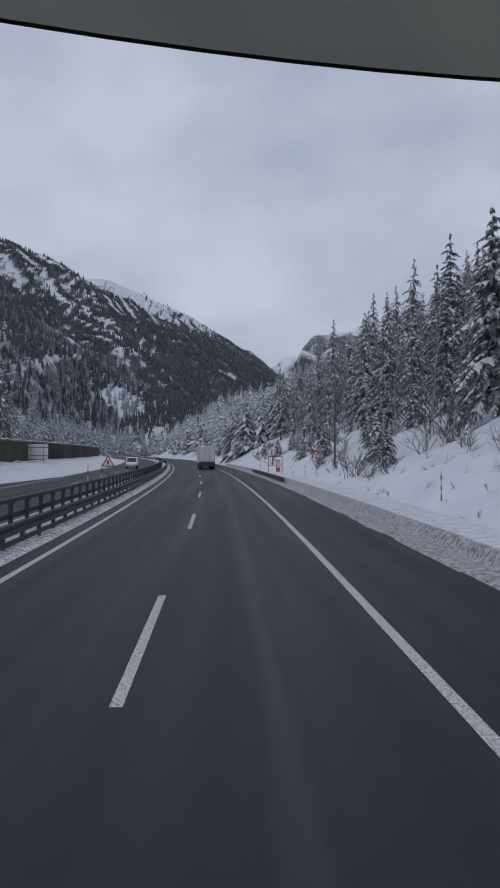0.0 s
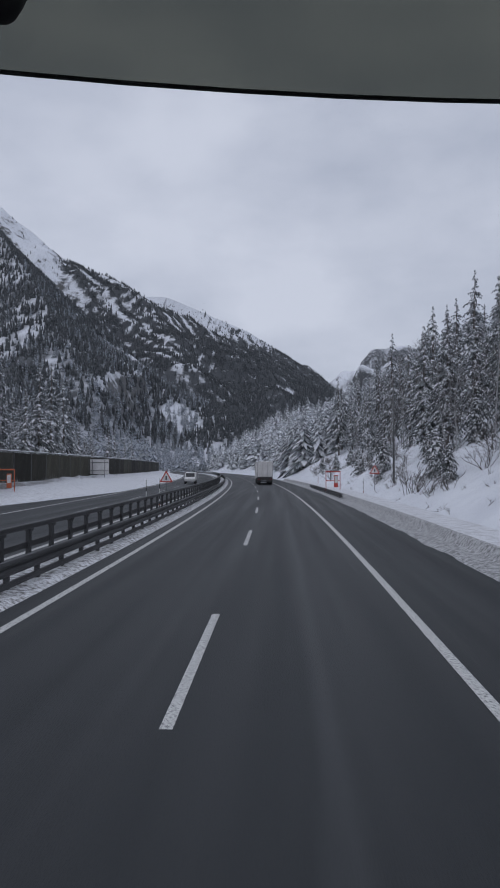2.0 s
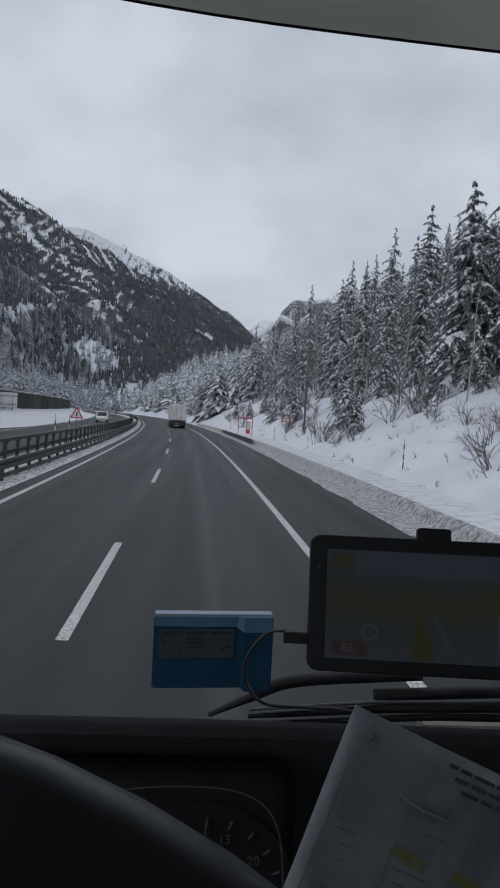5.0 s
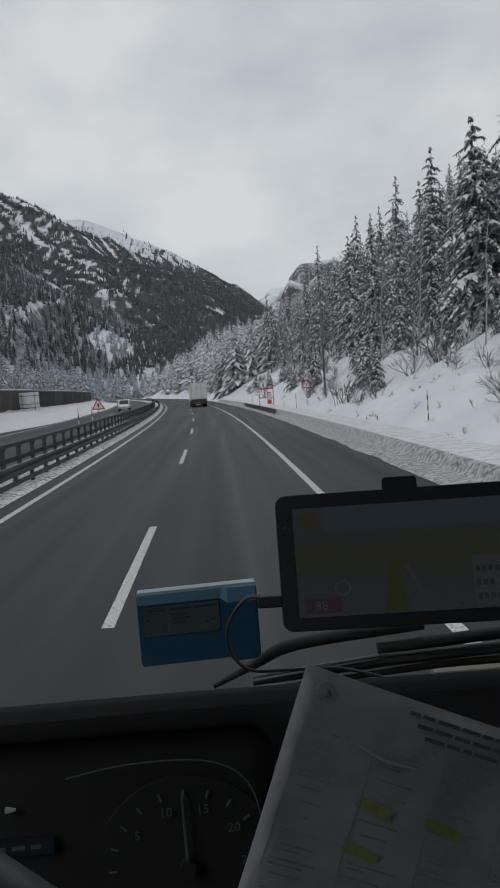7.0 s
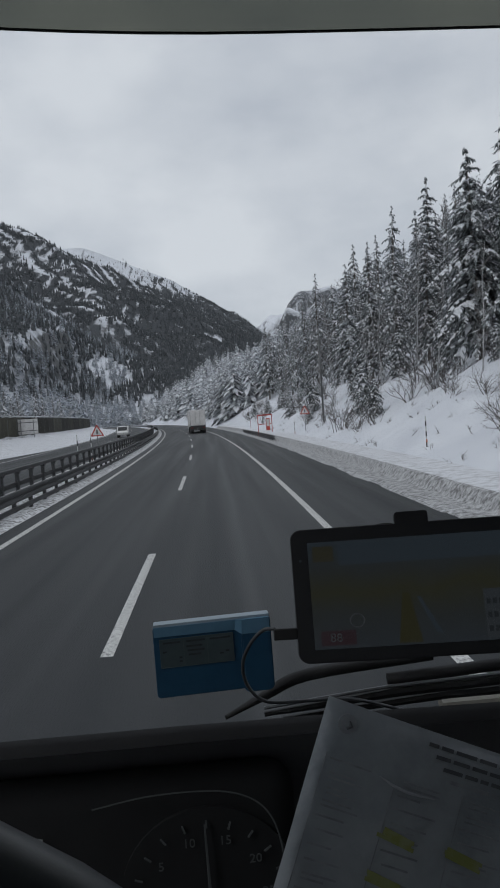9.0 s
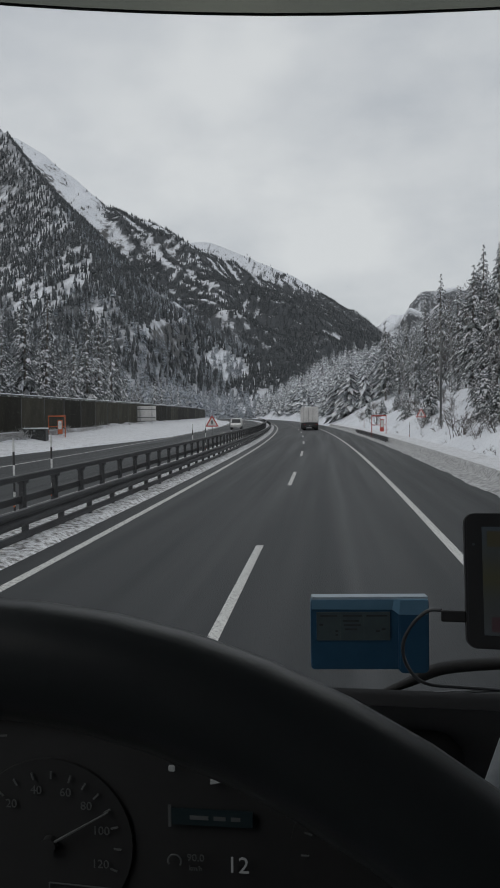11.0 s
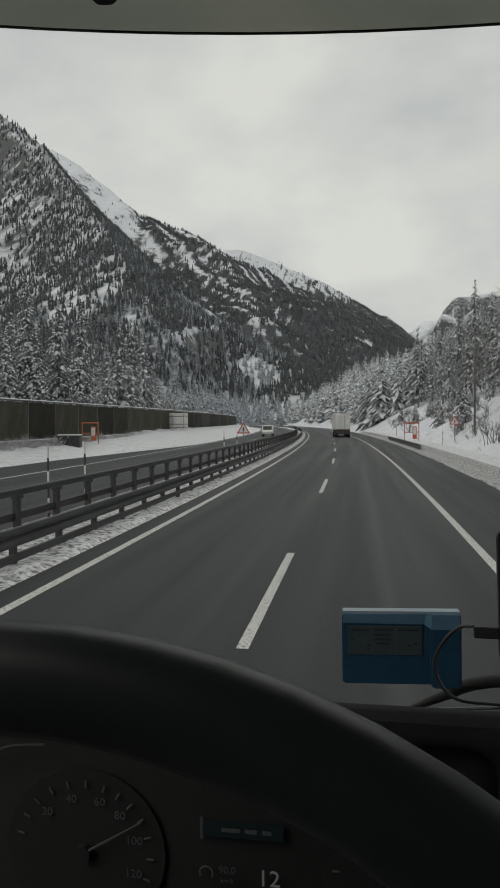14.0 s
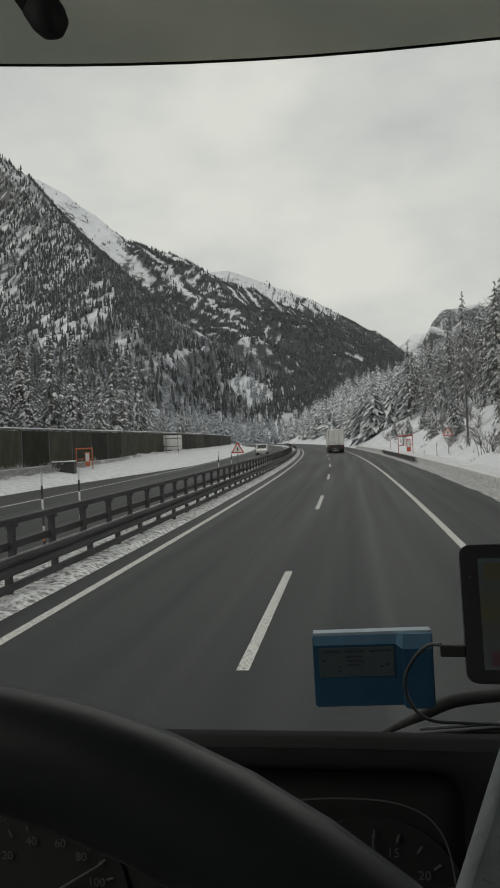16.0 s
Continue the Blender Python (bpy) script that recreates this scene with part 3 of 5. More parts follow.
def forest(x, y, z):
    """How close the mountain forest stands, 0 to 1: broken on the rocky spur, dense on the ridge, open on the high crest."""
    dist = np.hypot(x, y)
    az = np.degrees(np.arctan2(x, y))
    elev = np.degrees(np.arctan2(z, dist))
    hs, hr, hc = layers(x, y)
    on_spur, on_crest = hs > np.maximum(hr, hc), hc > np.maximum(hr, hs)
    along, across = 0.67 * x + 0.74 * y, 0.74 * x - 0.67 * y
    gully = fbm(along / 9 + 0.8 * fbm(x / 200, y / 200, 83, 2), across / 120, 81, 3)
    broken = fbm(x / 17, y / 17, 85, 4)
    rocks = fbm((0.83 * y - 0.56 * x) / 10, (0.83 * x + 0.56 * y) / 26, 89, 4)
    big = fbm(x / 140, y / 140, 91, 2)
    # the spur: a rocky face with ledges of snow, closed forest on its crest and at its foot
    near_top = (az < -15) * np.clip((elev - np.interp(az, [-36, -28, -25, -22.5, -20, -17.8, -16], [23, 21.4, 19.5, 16.9, 13.8, 10.3, 7.0])) * 1.4, 0, 1)
    foot = np.clip((7.5 - elev) / 3, 0, 1)
    spur = 0.97 - 0.80 * np.clip((rocks + 0.05 + 0.6 * big) * 5.0, 0, 1) - 0.30 * np.clip((gully - 0.06) * 4, 0, 1)
    spur = np.maximum(spur, np.maximum(0.85 * near_top, 0.80 * foot))
    # the ridge: dark closed forest, with streaks of snow high on its western half and a bare snowfield behind the spur
    below = np.interp(az, [-24, -17.5, -11.5, -8, -4.5, -1.5, 1], [20.2, 16.1, 13.2, 11.5, 9.7, 7.8, 6.0]) - elev
    high = np.clip((5.8 - below) / 2.5, 0, 1) * np.interp(az, [-12, -7, -3, 1], [1.0, 0.85, 0.40, 0.0])
    ridge = 1.0 - 0.97 * np.clip((gully + 0.45 * fbm(x / 8, y / 8, 87, 3) - 0.24 + 0.27 * high) * 7.0, 0, 1) * np.clip(0.15 + high, 0, 1)
    field = np.clip((-17.2 - az + 0.8 * broken) / 0.7, 0, 1) * np.clip((elev - 10.5) / 1.5, 0, 1)
    ridge = ridge * (1 - 0.97 * field)
    # the crest beyond: snow at the top, wooded lower down and towards its eastern end
    line = np.interp(az, [-14, -10, -6, -3, 0, 3], [12.0, 11.0, 10.0, 9.2, 9.0, 8.8])
    top = np.clip((elev - line - 2.6 * np.abs(gully) + 1.2 * gully + 0.6 * broken) * 2.0, 0, 1) * np.clip((3.0 - az) / 3, 0, 1)
    dens = np.where(on_spur, spur, np.where(on_crest, 1 - 0.95 * top, ridge))
    clearing = ((az + 8.2) / 1.75) ** 2 + ((elev - 4.1 + 0.35 * (az + 8.2)) / 1.15) ** 2 + 0.5 * broken
    dens = np.where(clearing < 1, 0.0, dens)
    small = ((az - 0.4) / 1.0) ** 2 + ((elev - 6.6 + 0.5 * az) / 0.35) ** 2 + 0.8 * broken
    dens = np.where(small < 0.7, 0.1, dens)
    return np.clip(dens, 0, 1) * np.clip((z - 10) / 25, 0, 1) * (dist > 330) * (dist < 3700) * np.clip((9 - az) / 2, 0, 1)


def graded(a, b, steps):
    return np.linspace(a, b, steps, endpoint=False)


def build_ground():
    us = np.concatenate([graded(-3200, -900, 36), graded(-900, -120, 120), graded(-120, -28, 24), graded(-28, -21, 10), graded(-21, 5, 7), graded(5, 20, 26), graded(20, 60, 28), graded(60, 200, 28), graded(200, 700, 26), np.linspace(700, 3200, 22)])
    ys = np.concatenate([graded(-300, -20, 10), graded(-20, 60, 68), graded(60, 160, 56), graded(160, 400, 56), graded(400, 1000, 46), graded(1000, 1900, 56), graded(1900, 2700, 110), np.linspace(2700, 4900, 50)])
    U, Y = np.meshgrid(us, ys)
    X = U + bend(Y)
    Z = height(X, Y)
    n, k = len(ys), len(us)
    idx = np.arange(n * k).reshape(n, k)
    a, b, c, d = idx[:-1, :-1].ravel(), idx[:-1, 1:].ravel(), idx[1:, 1:].ravel(), idx[1:, :-1].ravel()
    tris = np.concatenate([np.stack([a, b, c], 1), np.stack([a, c, d], 1)])
    ob = mesh_np("ground", np.stack([X.ravel(), Y.ravel(), Z.ravel()], 1), tris, ["ground"], soft=True)
    cover = ob.data.attributes.new("forest", "FLOAT", "POINT")
    hs, hr, hc = layers(X.ravel(), Y.ravel())
    close = np.where(hs > np.maximum(hr, hc), 0.75, 2.0)
    grown = forest(X.ravel(), Y.ravel(), Z.ravel()) * close
    stony = (hs > np.maximum(hr, hc)) & (Z.ravel() > 25) & (X.ravel() < -0.23 * Y.ravel())
    crag = np.clip(0.45 + 2.4 * fbm(X.ravel() / 34, Z.ravel() / 20, 78, 3), 0, 1.1)
    grown = np.where(stony, np.maximum(grown, crag), grown)
    # bare rock breaks through the snow on the far peaks
    bare = np.clip(0.35 + 2.5 * fbm(X.ravel() / 70, Z.ravel() / 45, 77, 3), 0, 1.2)
    grown = np.where((Y.ravel() > 3700) & (Z.ravel() > 60), bare, grown)
    cover.data.foreach_set("value", grown.astype(np.float32))
    return tagged(ob, "snow-covered valley floor and steep mountain slopes", "ground", kind="structure")


build_ground()


# ---------------------------------------------------------------- road
def strip(u0, u1, y0, y1, z, step=3.0, cols=2, bm=None, lift=None):
    """A band of road between two offsets, following the bend."""
    rows = []
    count = max(2, int((y1 - y0) / step) + 1)
    for y in np.linspace(y0, y1, count):
        c = float(bend(y))
        rows.append([(u0 + (u1 - u0) * k / (cols - 1) + c, y, z + (lift(u0 + (u1 - u0) * k / (cols - 1), y) if lift else 0)) for k in range(cols)])
    return loft(rows, bm)


road = part("road", strip(-6.1, 5.3, -30, 420, 0.0), "asphalt")
tagged(road, "damp dark grey asphalt motorway carriageway with worn tracks", "road", kind="structure")
road_2 = part("road_opposite", strip(-21.6, -8.3, -30, 420, 0.0), "asphalt")
tagged(road_2, "opposite asphalt carriageway beyond the guard rails", "road", kind="structure")
for name, parent, u0, u1 in (("edge_line", road, 1.81, 1.99), ("edge_line", road, -5.58, -5.40), ("edge_line", road_2, -17.4, -17.2), ("edge_line", road_2, -9.2, -9.0)):
    part(name, strip(u0, u1, -20, 400, 0.004), "paint", parent, "white painted edge line")
for parent, u in ((road, -1.87), (road_2, -13.2)):
    for k in range(20):
        y0 = -10.0 + 18 * k
        part("lane_dash", strip(u - 0.075, u + 0.075, y0, y0 + 6.0, 0.004, step=1.5), "paint", parent)


def berm_lift(u, y):
    """A low slush strip at the asphalt's edge, then the ploughed step up to the bank."""
    edge = 4.78 + 0.16 * float(fbm(0.3, y / 2.6, 15, 3))
    if u < edge:
        return -0.05
    lip = min(1.0, (u - edge) / 0.22) ** 0.8
    face = 5.62 + 0.08 * float(fbm(0.7, y / 6.0, 16, 3))
    step = min(1.0, max(0.0, (u - face) / 0.34))
    step = step * step * (3 - 2 * step)
    rough = 0.014 * float(fbm((0.87 * u + 0.5 * y) / 0.9, (0.87 * y - 0.5 * u) / 0.9, 11, 2))
    return lip * (0.07 + 0.37 * step + rough + 0.06 * max(0.0, u - 6.4))


slush = part("slush_strip", strip(4.4, 6.0, -4, 150, 0.0, step=0.15, cols=17, lift=berm_lift), "slush", soft=True)
tagged(slush, "dirty grey slush thrown up along the edge of the asphalt", "slush", kind="stuff")
berm = part("snow_berm", strip(6.0, 7.5, -4, 150, 0.0, step=0.22, cols=12, lift=berm_lift), "berm", soft=True)
tagged(berm, "ploughed snow bank along the hard shoulder", "snow bank", kind="stuff")
med = part("median_snow", strip(-8.45, -6.1, 2, 230, 0.0, step=0.4, cols=12, lift=lambda u, y: (0.13 if -8.3 < u < -6.3 + 0.22 * float(fbm(0.2, y / 3.0, 18, 3)) else -0.02) * (0.6 + 0.7 * float(fbm(u / 0.9, y / 1.3, 17, 2)))), "median_snow", soft=True)
tagged(med, "strip of trodden dirty snow under the median guard rails", "snow", kind="stuff")


def verge_rows():
    """Ploughed snow from the fence's foot to the opposite shoulder, which narrows further on."""
    rows = []
    for y in np.arange(5, 250, 0.8):
        edge = float(np.interp(y, [45, 80], [-21.3, -17.7])) + 0.22 * float(fbm(0.4, y / 3.0, 23, 3))
        row = []
        bank = float(np.interp(y, [58, 88], [0, 1]))
        for k in range(16):
            q = k / 15
            u = -26.38 + (edge + 26.38) * q
            rise = min(1.0, (edge - u) / 1.5)
            z = (0.05 + 0.30 * rise) * (0.7 + 0.6 * float(fbm(u / 1.6, y / 2.6, 19, 3))) + 0.14 * max(0, -22 - u) + 0.75 * bank * min(1.0, max(0.0, (-19.2 - u) / 4.5))
            row.append((u + float(bend(y)), y, -0.04 if k == 15 else z))
        rows.append(row)
    return rows


verge = part("verge_snow", loft(verge_rows()), "berm", soft=True)
tagged(verge, "ploughed snow verge beside the opposite carriageway", "snow bank", kind="stuff")


# ---------------------------------------------------------------- median guard rails
def rail_profile(prof, u, y0, y1, step=2.0):
    rows = []
    for y in np.arange(y0, y1 + 0.01, step):
        c = float(bend(y))
        rows.append([(u + du + c, y, z) for du, z in prof])
    return loft(rows)


W_BEAM = [(du, z + 0.12) for du, z in [(0.00, 0.26), (0.05, 0.28), (0.07, 0.34), (0.05, 0.40), (0.00, 0.43), (0.00, 0.46), (0.05, 0.49), (0.07, 0.55), (0.05, 0.61), (0.00, 0.63), (-0.02, 0.61), (0.03, 0.55), (-0.02, 0.46), (-0.02, 0.43), (0.03, 0.34), (-0.02, 0.27)]]
BOX_BEAM = [(du, z + 0.10) for du, z in [(0.0, 1.02), (0.10, 1.02), (0.12, 1.04), (0.12, 1.15), (0.10, 1.17), (0.0, 1.17), (-0.02, 1.15), (-0.02, 1.04), (0.0, 1.02)]]
LOW_RAIL = [(0.0, 0.11), (0.05, 0.12), (0.06, 0.19), (0.05, 0.26), (0.0, 0.27), (-0.02, 0.19), (0.0, 0.11)]
LOW_BEAM = [(du, z + 0.12) for du, z in [(0.0, 0.44), (0.05, 0.46), (0.06, 0.54), (0.05, 0.62), (0.0, 0.64), (-0.02, 0.62), (0.02, 0.54), (-0.02, 0.46), (0.0, 0.44)]]


def guard_rail(name, u, beams, top, label, y0=0.0, y1=250.0, wide=0.06):
    ob = empty(name, label, "guard rail", (u, 10, 0))
    inv = Matrix.Translation((-u, -10, 0))
    for nm, prof, du in beams:
        b = part(nm, rail_profile(prof, u + du, y0, y1), "rail_dark", ob, soft=False)
        b.matrix_local = inv
    bm = box(-0.06, 0.06, -wide, wide, -0.1, top, 0.008, 1)
    if wide > 0.07:
        box(-0.075, 0.10, -wide * 1.5, wide * 1.5, top - 0.16, top - 0.02, 0.008, 1, bm)
    post = part("post", bm, "rail_dark", ob)
    first = y0 + 2.0
    post.location = (float(bend(first)), first - 10, 0)
    for k in range(1, min(100, int((y1 - y0) / 2.0) - 1)):
        y = first + 2.0 * k
        p = new("post", post.data)
        p.parent = ob
        p.location = (float(bend(y)), y - 10, 0)
    return ob


guard_rail("guard_rail", -6.78, [("beam", W_BEAM, 0.05), ("lower_rail", LOW_RAIL, 0.04)], 0.70, "grey steel crash barrier with W-beam and short posts in the snow")
guard_rail("guard_rail", -7.72, [("top_beam", BOX_BEAM, 0.0), ("lower_beam", LOW_BEAM, -0.06)], 1.20, "taller dark steel median barrier with box beam on posts", wide=0.085)
guard_rail("guard_rail", 5.45, [("beam", [(du, z - 0.20) for du, z in W_BEAM], -0.05)], 0.50, "short grey crash barrier half buried in the ploughed snow", 62.0, 96.0)


# ---------------------------------------------------------------- noise fence on the far side
def noise_fence():
    ob = empty("noise_fence", "long dark panelled noise barrier on a concrete plinth", "fence", (-26.5, 20, 0.6))
    inv = Matrix.Translation((26.5, -20, -0.6))
    cap = part("cap", rail_profile([(-0.09, 4.40), (0.09, 4.40), (0.09, 4.48), (-0.09, 4.48), (-0.09, 4.40)], -26.5, 4, 240, 4.0), "fence_post", ob)
    cap.matrix_local = inv
    for nm, z0, half in (("cap_snow", 4.475, 0.075), ("plinth_snow", 1.215, 0.15)):
        s = part(nm, rail_profile([(-half, z0), (-half * 0.8, z0 + 0.06), (0.0, z0 + 0.09), (half * 0.9, z0 + 0.06), (half, z0)], -26.44 if half > 0.1 else -26.5, 4, 240, 2.0), "snow", ob, "thin line of snow")
        s.matrix_local = inv
    pl = part("plinth", rail_profile([(-0.15, 0.2), (-0.15, 1.22), (0.17, 1.22), (0.17, 0.2)], -26.5, 4, 240, 4.0), "concrete", ob)
    pl.matrix_local = inv
    panel = post = None
    for k in range(43):
        y = 4 + 5.5 * k
        c0, c1 = float(bend(y)), float(bend(y + 5.5))
        yaw = -math.degrees(math.atan2(c1 - c0, 5.5))
        if panel is None:
            bm = box(-0.05, 0.05, 0.08, 5.44, 0.0, 3.04, 0.012, 1)
            for j in range(1, 5):
                box(0.05, 0.062, 0.10, 5.42, 0.608 * j - 0.012, 0.608 * j + 0.012, 0, 1, bm)
            panel = part("panel", bm, "fence_dark", ob)
            post = part("post", box(-0.09, 0.09, -0.07, 0.07, -0.5, 3.12, 0.01, 1), "fence_post", ob)
            a, b = panel, post
        else:
            a, b = new("panel", panel.data), new("post", post.data)
            a.parent = b.parent = ob
        for o in (a, b):
            o.matrix_local = pose(c0, y - 20, 0.66, 0, 0, yaw)
    return ob


noise_fence()


# ---------------------------------------------------------------- trees
def fine_tree(seed, tall, whorls, per, spread, snowy, dense=5.5):
    """A near spruce: every branch a drooping spine with many slender side twigs, most of them carrying snow."""
    r = np.random.default_rng(seed)
    V, F, K = [], [], []
    up = np.array([0, 0, 1.0])

    def leaf(p, d, w, ln, kind, sag):
        side = np.cross(d, up)
        side /= max(1e-6, np.linalg.norm(side))
        b = len(V)
        mid = p + d * ln * 0.5 - up * sag * 0.35 * ln
        V.extend([p, mid - side * w - up * 0.35 * w, p + d * ln - up * sag * ln, mid + side * w - up * 0.35 * w])
        F.extend([(b, b + 1, b + 2), (b, b + 2, b + 3)])
        K.extend([kind, kind])

    low, grow = 0.12 + 0.06 * r.random(), 1.0 if dense > 1 else 1.75
    for w in range(whorls):
        q = w / (whorls - 1)
        z = tall * (low + (0.985 - low) * q**0.92)
        reach = spread * (1 - q) ** 0.85 * (0.80 + 0.4 * r.random()) + 0.12
        if q < 0.15:
            reach *= 0.70 + q * 2.0
        n = max(4, int(per * (0.55 + 0.45 * (1 - q))))
        turn = r.random() * 6.28
        for k in range(n):
            a = turn + 6.283 * k / n + r.normal(0, 0.2)
            ln = reach * (0.65 + 0.6 * r.random())
            droop = (0.50 + 0.50 * (1 - q)) * (0.7 + 0.7 * r.random())
            out, side = np.array([math.cos(a), math.sin(a), 0]), np.array([-math.sin(a), math.cos(a), 0])
            zz = z + r.normal(0, 0.014 * tall)
            count = 4 + int(ln * dense)
            loaded = r.random() < snowy
            last = None
            for i in range(count + 1):
                s = i / count
                p = out * ln * s + up * (zz + ln * (0.16 * s - droop * s * s + 0.10 * droop * s**3))
                if last is not None:
                    tw = min(0.75, 0.14 + 0.20 * ln * (1.15 - s)) if grow == 1.0 else 0.09 + 0.40 * ln * (1.15 - s)
                    for sg in (-1, 1, 0):
                        if r.random() < 0.12:
                            continue
                        size = tw * (0.45 + 0.75 * r.random())
                        spot = last + (p - last) * r.random()
                        d = out * (0.45 + 0.6 * r.random()) + (sg + r.normal(0, 0.3)) * side * (0.6 + 0.5 * r.random()) + up * r.normal(-0.05, 0.25)
                        d /= np.linalg.norm(d)
                        leaf(spot, d, size * (0.13 + 0.08 * r.random()) + 0.012, size, 0, 0.55 + 0.8 * r.random())
                        if loaded and s > 0.10 and r.random() < 0.78:
                            leaf(spot + up * 0.06, d, size * (0.16 + 0.16 * r.random()) + 0.02, size * (0.55 + 0.5 * r.random()), 1, 0.45 + 0.7 * r.random())
                    b = len(V)
                    V.extend([last, p, (last + p) / 2 - up * (0.10 + 0.16 * r.random())])
                    F.append((b, b + 1, b + 2))
                    K.append(0)
                last = p
            leaf(last, out, 0.03 + 0.03 * ln, 0.10 + 0.10 * ln, int(loaded), 0.4)
    return np.array(V), np.array(F), np.array(K)


def light_tree(seed, whorls, per, spread, snowy, wide=1.0):
    """A light spruce of unit height: drooping two-winged branches in whorls, some with snow on them."""
    r = np.random.default_rng(seed)
    V, F, K = [], [], []
    for w in range(whorls):
        q = w / whorls
        z0 = 0.08 + 0.90 * q
        reach = spread * (1 - q) ** 0.8 * (0.8 + 0.4 * r.random()) + 0.008
        n = max(3, round(per * (1 - 0.5 * q)))
        turn = r.random() * 6.28
        for k in range(n):
            a = turn + 6.283 * k / n + r.normal(0, 0.2)
            ln = reach * (0.6 + 0.7 * r.random())
            z = z0 + r.normal(0, 0.022)
            out, side, up = np.array([math.cos(a), math.sin(a), 0]), np.array([-math.sin(a), math.cos(a), 0]), np.array([0, 0, 1.0])
            wd = (ln * (0.20 + 0.12 * r.random()) + 0.006) * wide
            root, tip = up * (z + ln * 0.22), out * ln + up * (z - ln * (0.20 + 0.45 * r.random()))
            mid = 0.62 * out * ln + up * (z - ln * 0.02)
            b = len(V)
            V += [root, mid - side * wd - up * wd * 0.7, tip, mid + side * wd - up * wd * 0.7]
            F += [(b, b + 1, b + 2), (b, b + 2, b + 3)]
            white = r.random() < snowy
            K += [int(white), int(white and r.random() < 0.8)]
    return np.array(V), np.array(F), np.array(K)


def cone_tree(seed, snowy):
    """A far conifer of unit height: three ragged tiers."""
    r = np.random.default_rng(seed)
    V, F, K = [], [], []
    for z0, z1, rad in ((0.02, 0.70, 0.23), (0.40, 1.0, 0.15)):
        b, n = len(V), 3
        V.append(np.array([0, 0, z1]))
        for k in range(n):
            a = 6.283 * (k + r.random() * 0.5) / n
            V.append(np.array([rad * math.cos(a) * (0.7 + 0.6 * r.random()), rad * math.sin(a), z0 + 0.07 * r.random()]))
        for k in range(n):
            F.append((b, b + 1 + k, b + 1 + (k + 1) % n))
            K.append(int(r.random() < snowy))
    return np.array(V), np.array(F), np.array(K)


def split(V, F, K, kind):
    f = F[K == kind]
    used, inv = np.unique(f, return_inverse=True)
    return V[used], inv.reshape(-1, 3)


def spruce(name, seed, tall, whorls, per, spread, snowy, segs, label):
    ob = empty(name, label, "tree", group="roadside spruces")
    bm = tube([(0, 0, -0.8), (0, 0, tall * 0.3), (0.05, 0, tall * 0.7), (0, 0, tall * 0.98)], [tall * 0.013, tall * 0.010, tall * 0.006, 0.015], 7)
    part("trunk", bm, "bark", ob, soft=True)
    V, F, K = fine_tree(seed, tall, whorls, per, spread, snowy, {5: 4.8, 4: 2.8, 3: 0.6}[segs])
    mesh_np("crown", *split(V, F, K, 0), ["needle"], parent=ob)
    mesh_np("snow", *split(V, F, K, 1), ["snow"], parent=ob, soft=segs < 5)
    return ob


def place_trees():
    """Near spruces as things of their own; the woods behind them as one mass."""
    tall_label = "tall spruce with snow-laden drooping branches on the snowy bank"
    kinds = [spruce("spruce", 11, 14.0, 24, 9, 3.5, 0.88, 5, tall_label), spruce("spruce", 12, 12.0, 21, 9, 3.2, 0.90, 5, tall_label), spruce("spruce", 13, 15.5, 27, 9, 3.1, 0.82, 5, "tall slender spruce dusted with snow on the slope"),
             spruce("spruce", 16, 13.5, 21, 8, 2.7, 0.88, 4, "spruce with snow on every branch at the edge of the wood"), spruce("spruce", 17, 12.0, 19, 8, 2.6, 0.9, 4, "broad spruce with frosted branches at the edge of the wood"),
             spruce("spruce", 14, 13.0, 18, 6, 2.6, 0.92, 3, "spruce with snowy branches inside the wood edge"), spruce("spruce", 15, 14.5, 19, 6, 2.5, 0.9, 3, "slender spruce with snowy branches inside the wood edge")]
    spots, first = [], set()
    r = np.random.default_rng(5)
    # right-hand bank, near
    tries = 0
    while len(spots) < 135 and tries < 6000:
        tries += 1
        y, u = 18 + 135 * r.random() ** 1.15, 13.5 + 26 * r.random() ** 1.4
        x = u + float(bend(y))
        if u < 15.5 + 2.2 * float(fbm(0.1, y / 14, 41, 2)) + max(0, (40 - y) * 0.2):
            continue
        if all((x - a) ** 2 + (y - b) ** 2 > (2.1 + 0.9 * r.random()) ** 2 * 1.6 for a, b in spots):
            spots.append((x, y))
    # behind the fence
    left = []
    tries = 0
    while len(left) < 135 and tries < 6000:
        tries += 1
        y, u = 30 + 170 * r.random() ** 1.2, -31 - 46 * r.random() ** 1.4
        x = u + float(bend(y))
        if all((x - a) ** 2 + (y - b) ** 2 > 6.5 for a, b in left):
            left.append((x, y))
    for n, (x, y) in enumerate(spots + left):
        z = float(height(x, y))
        away = math.hypot(x, y)
        near = away < 46 and n < len(spots)
        k = int(r.integers(0, 3)) if near else 5 + int(r.integers(0, 2))
        if not near and away < 84:
            k = 3 + int(r.integers(0, 2)) + (2 if away > 76 else 0)
        scale = 0.70 + 0.44 * r.random()
        if near and y < 46:
            scale *= 1.18
        if n >= len(spots):
            scale *= 1.15 if math.degrees(math.atan2(x, y)) < -17 else 0.72
        m = pose(x, y, z - 0.1, r.normal(0, 1.3), r.normal(0, 1.3), 360 * r.random())
        ob = kinds[k] if k not in first else copy_thing(kinds[k], m)
        first.add(k)
        ob.matrix_basis = m @ Matrix.Scale(scale, 4)
    return spots, left


near_spots, left_spots = place_trees()


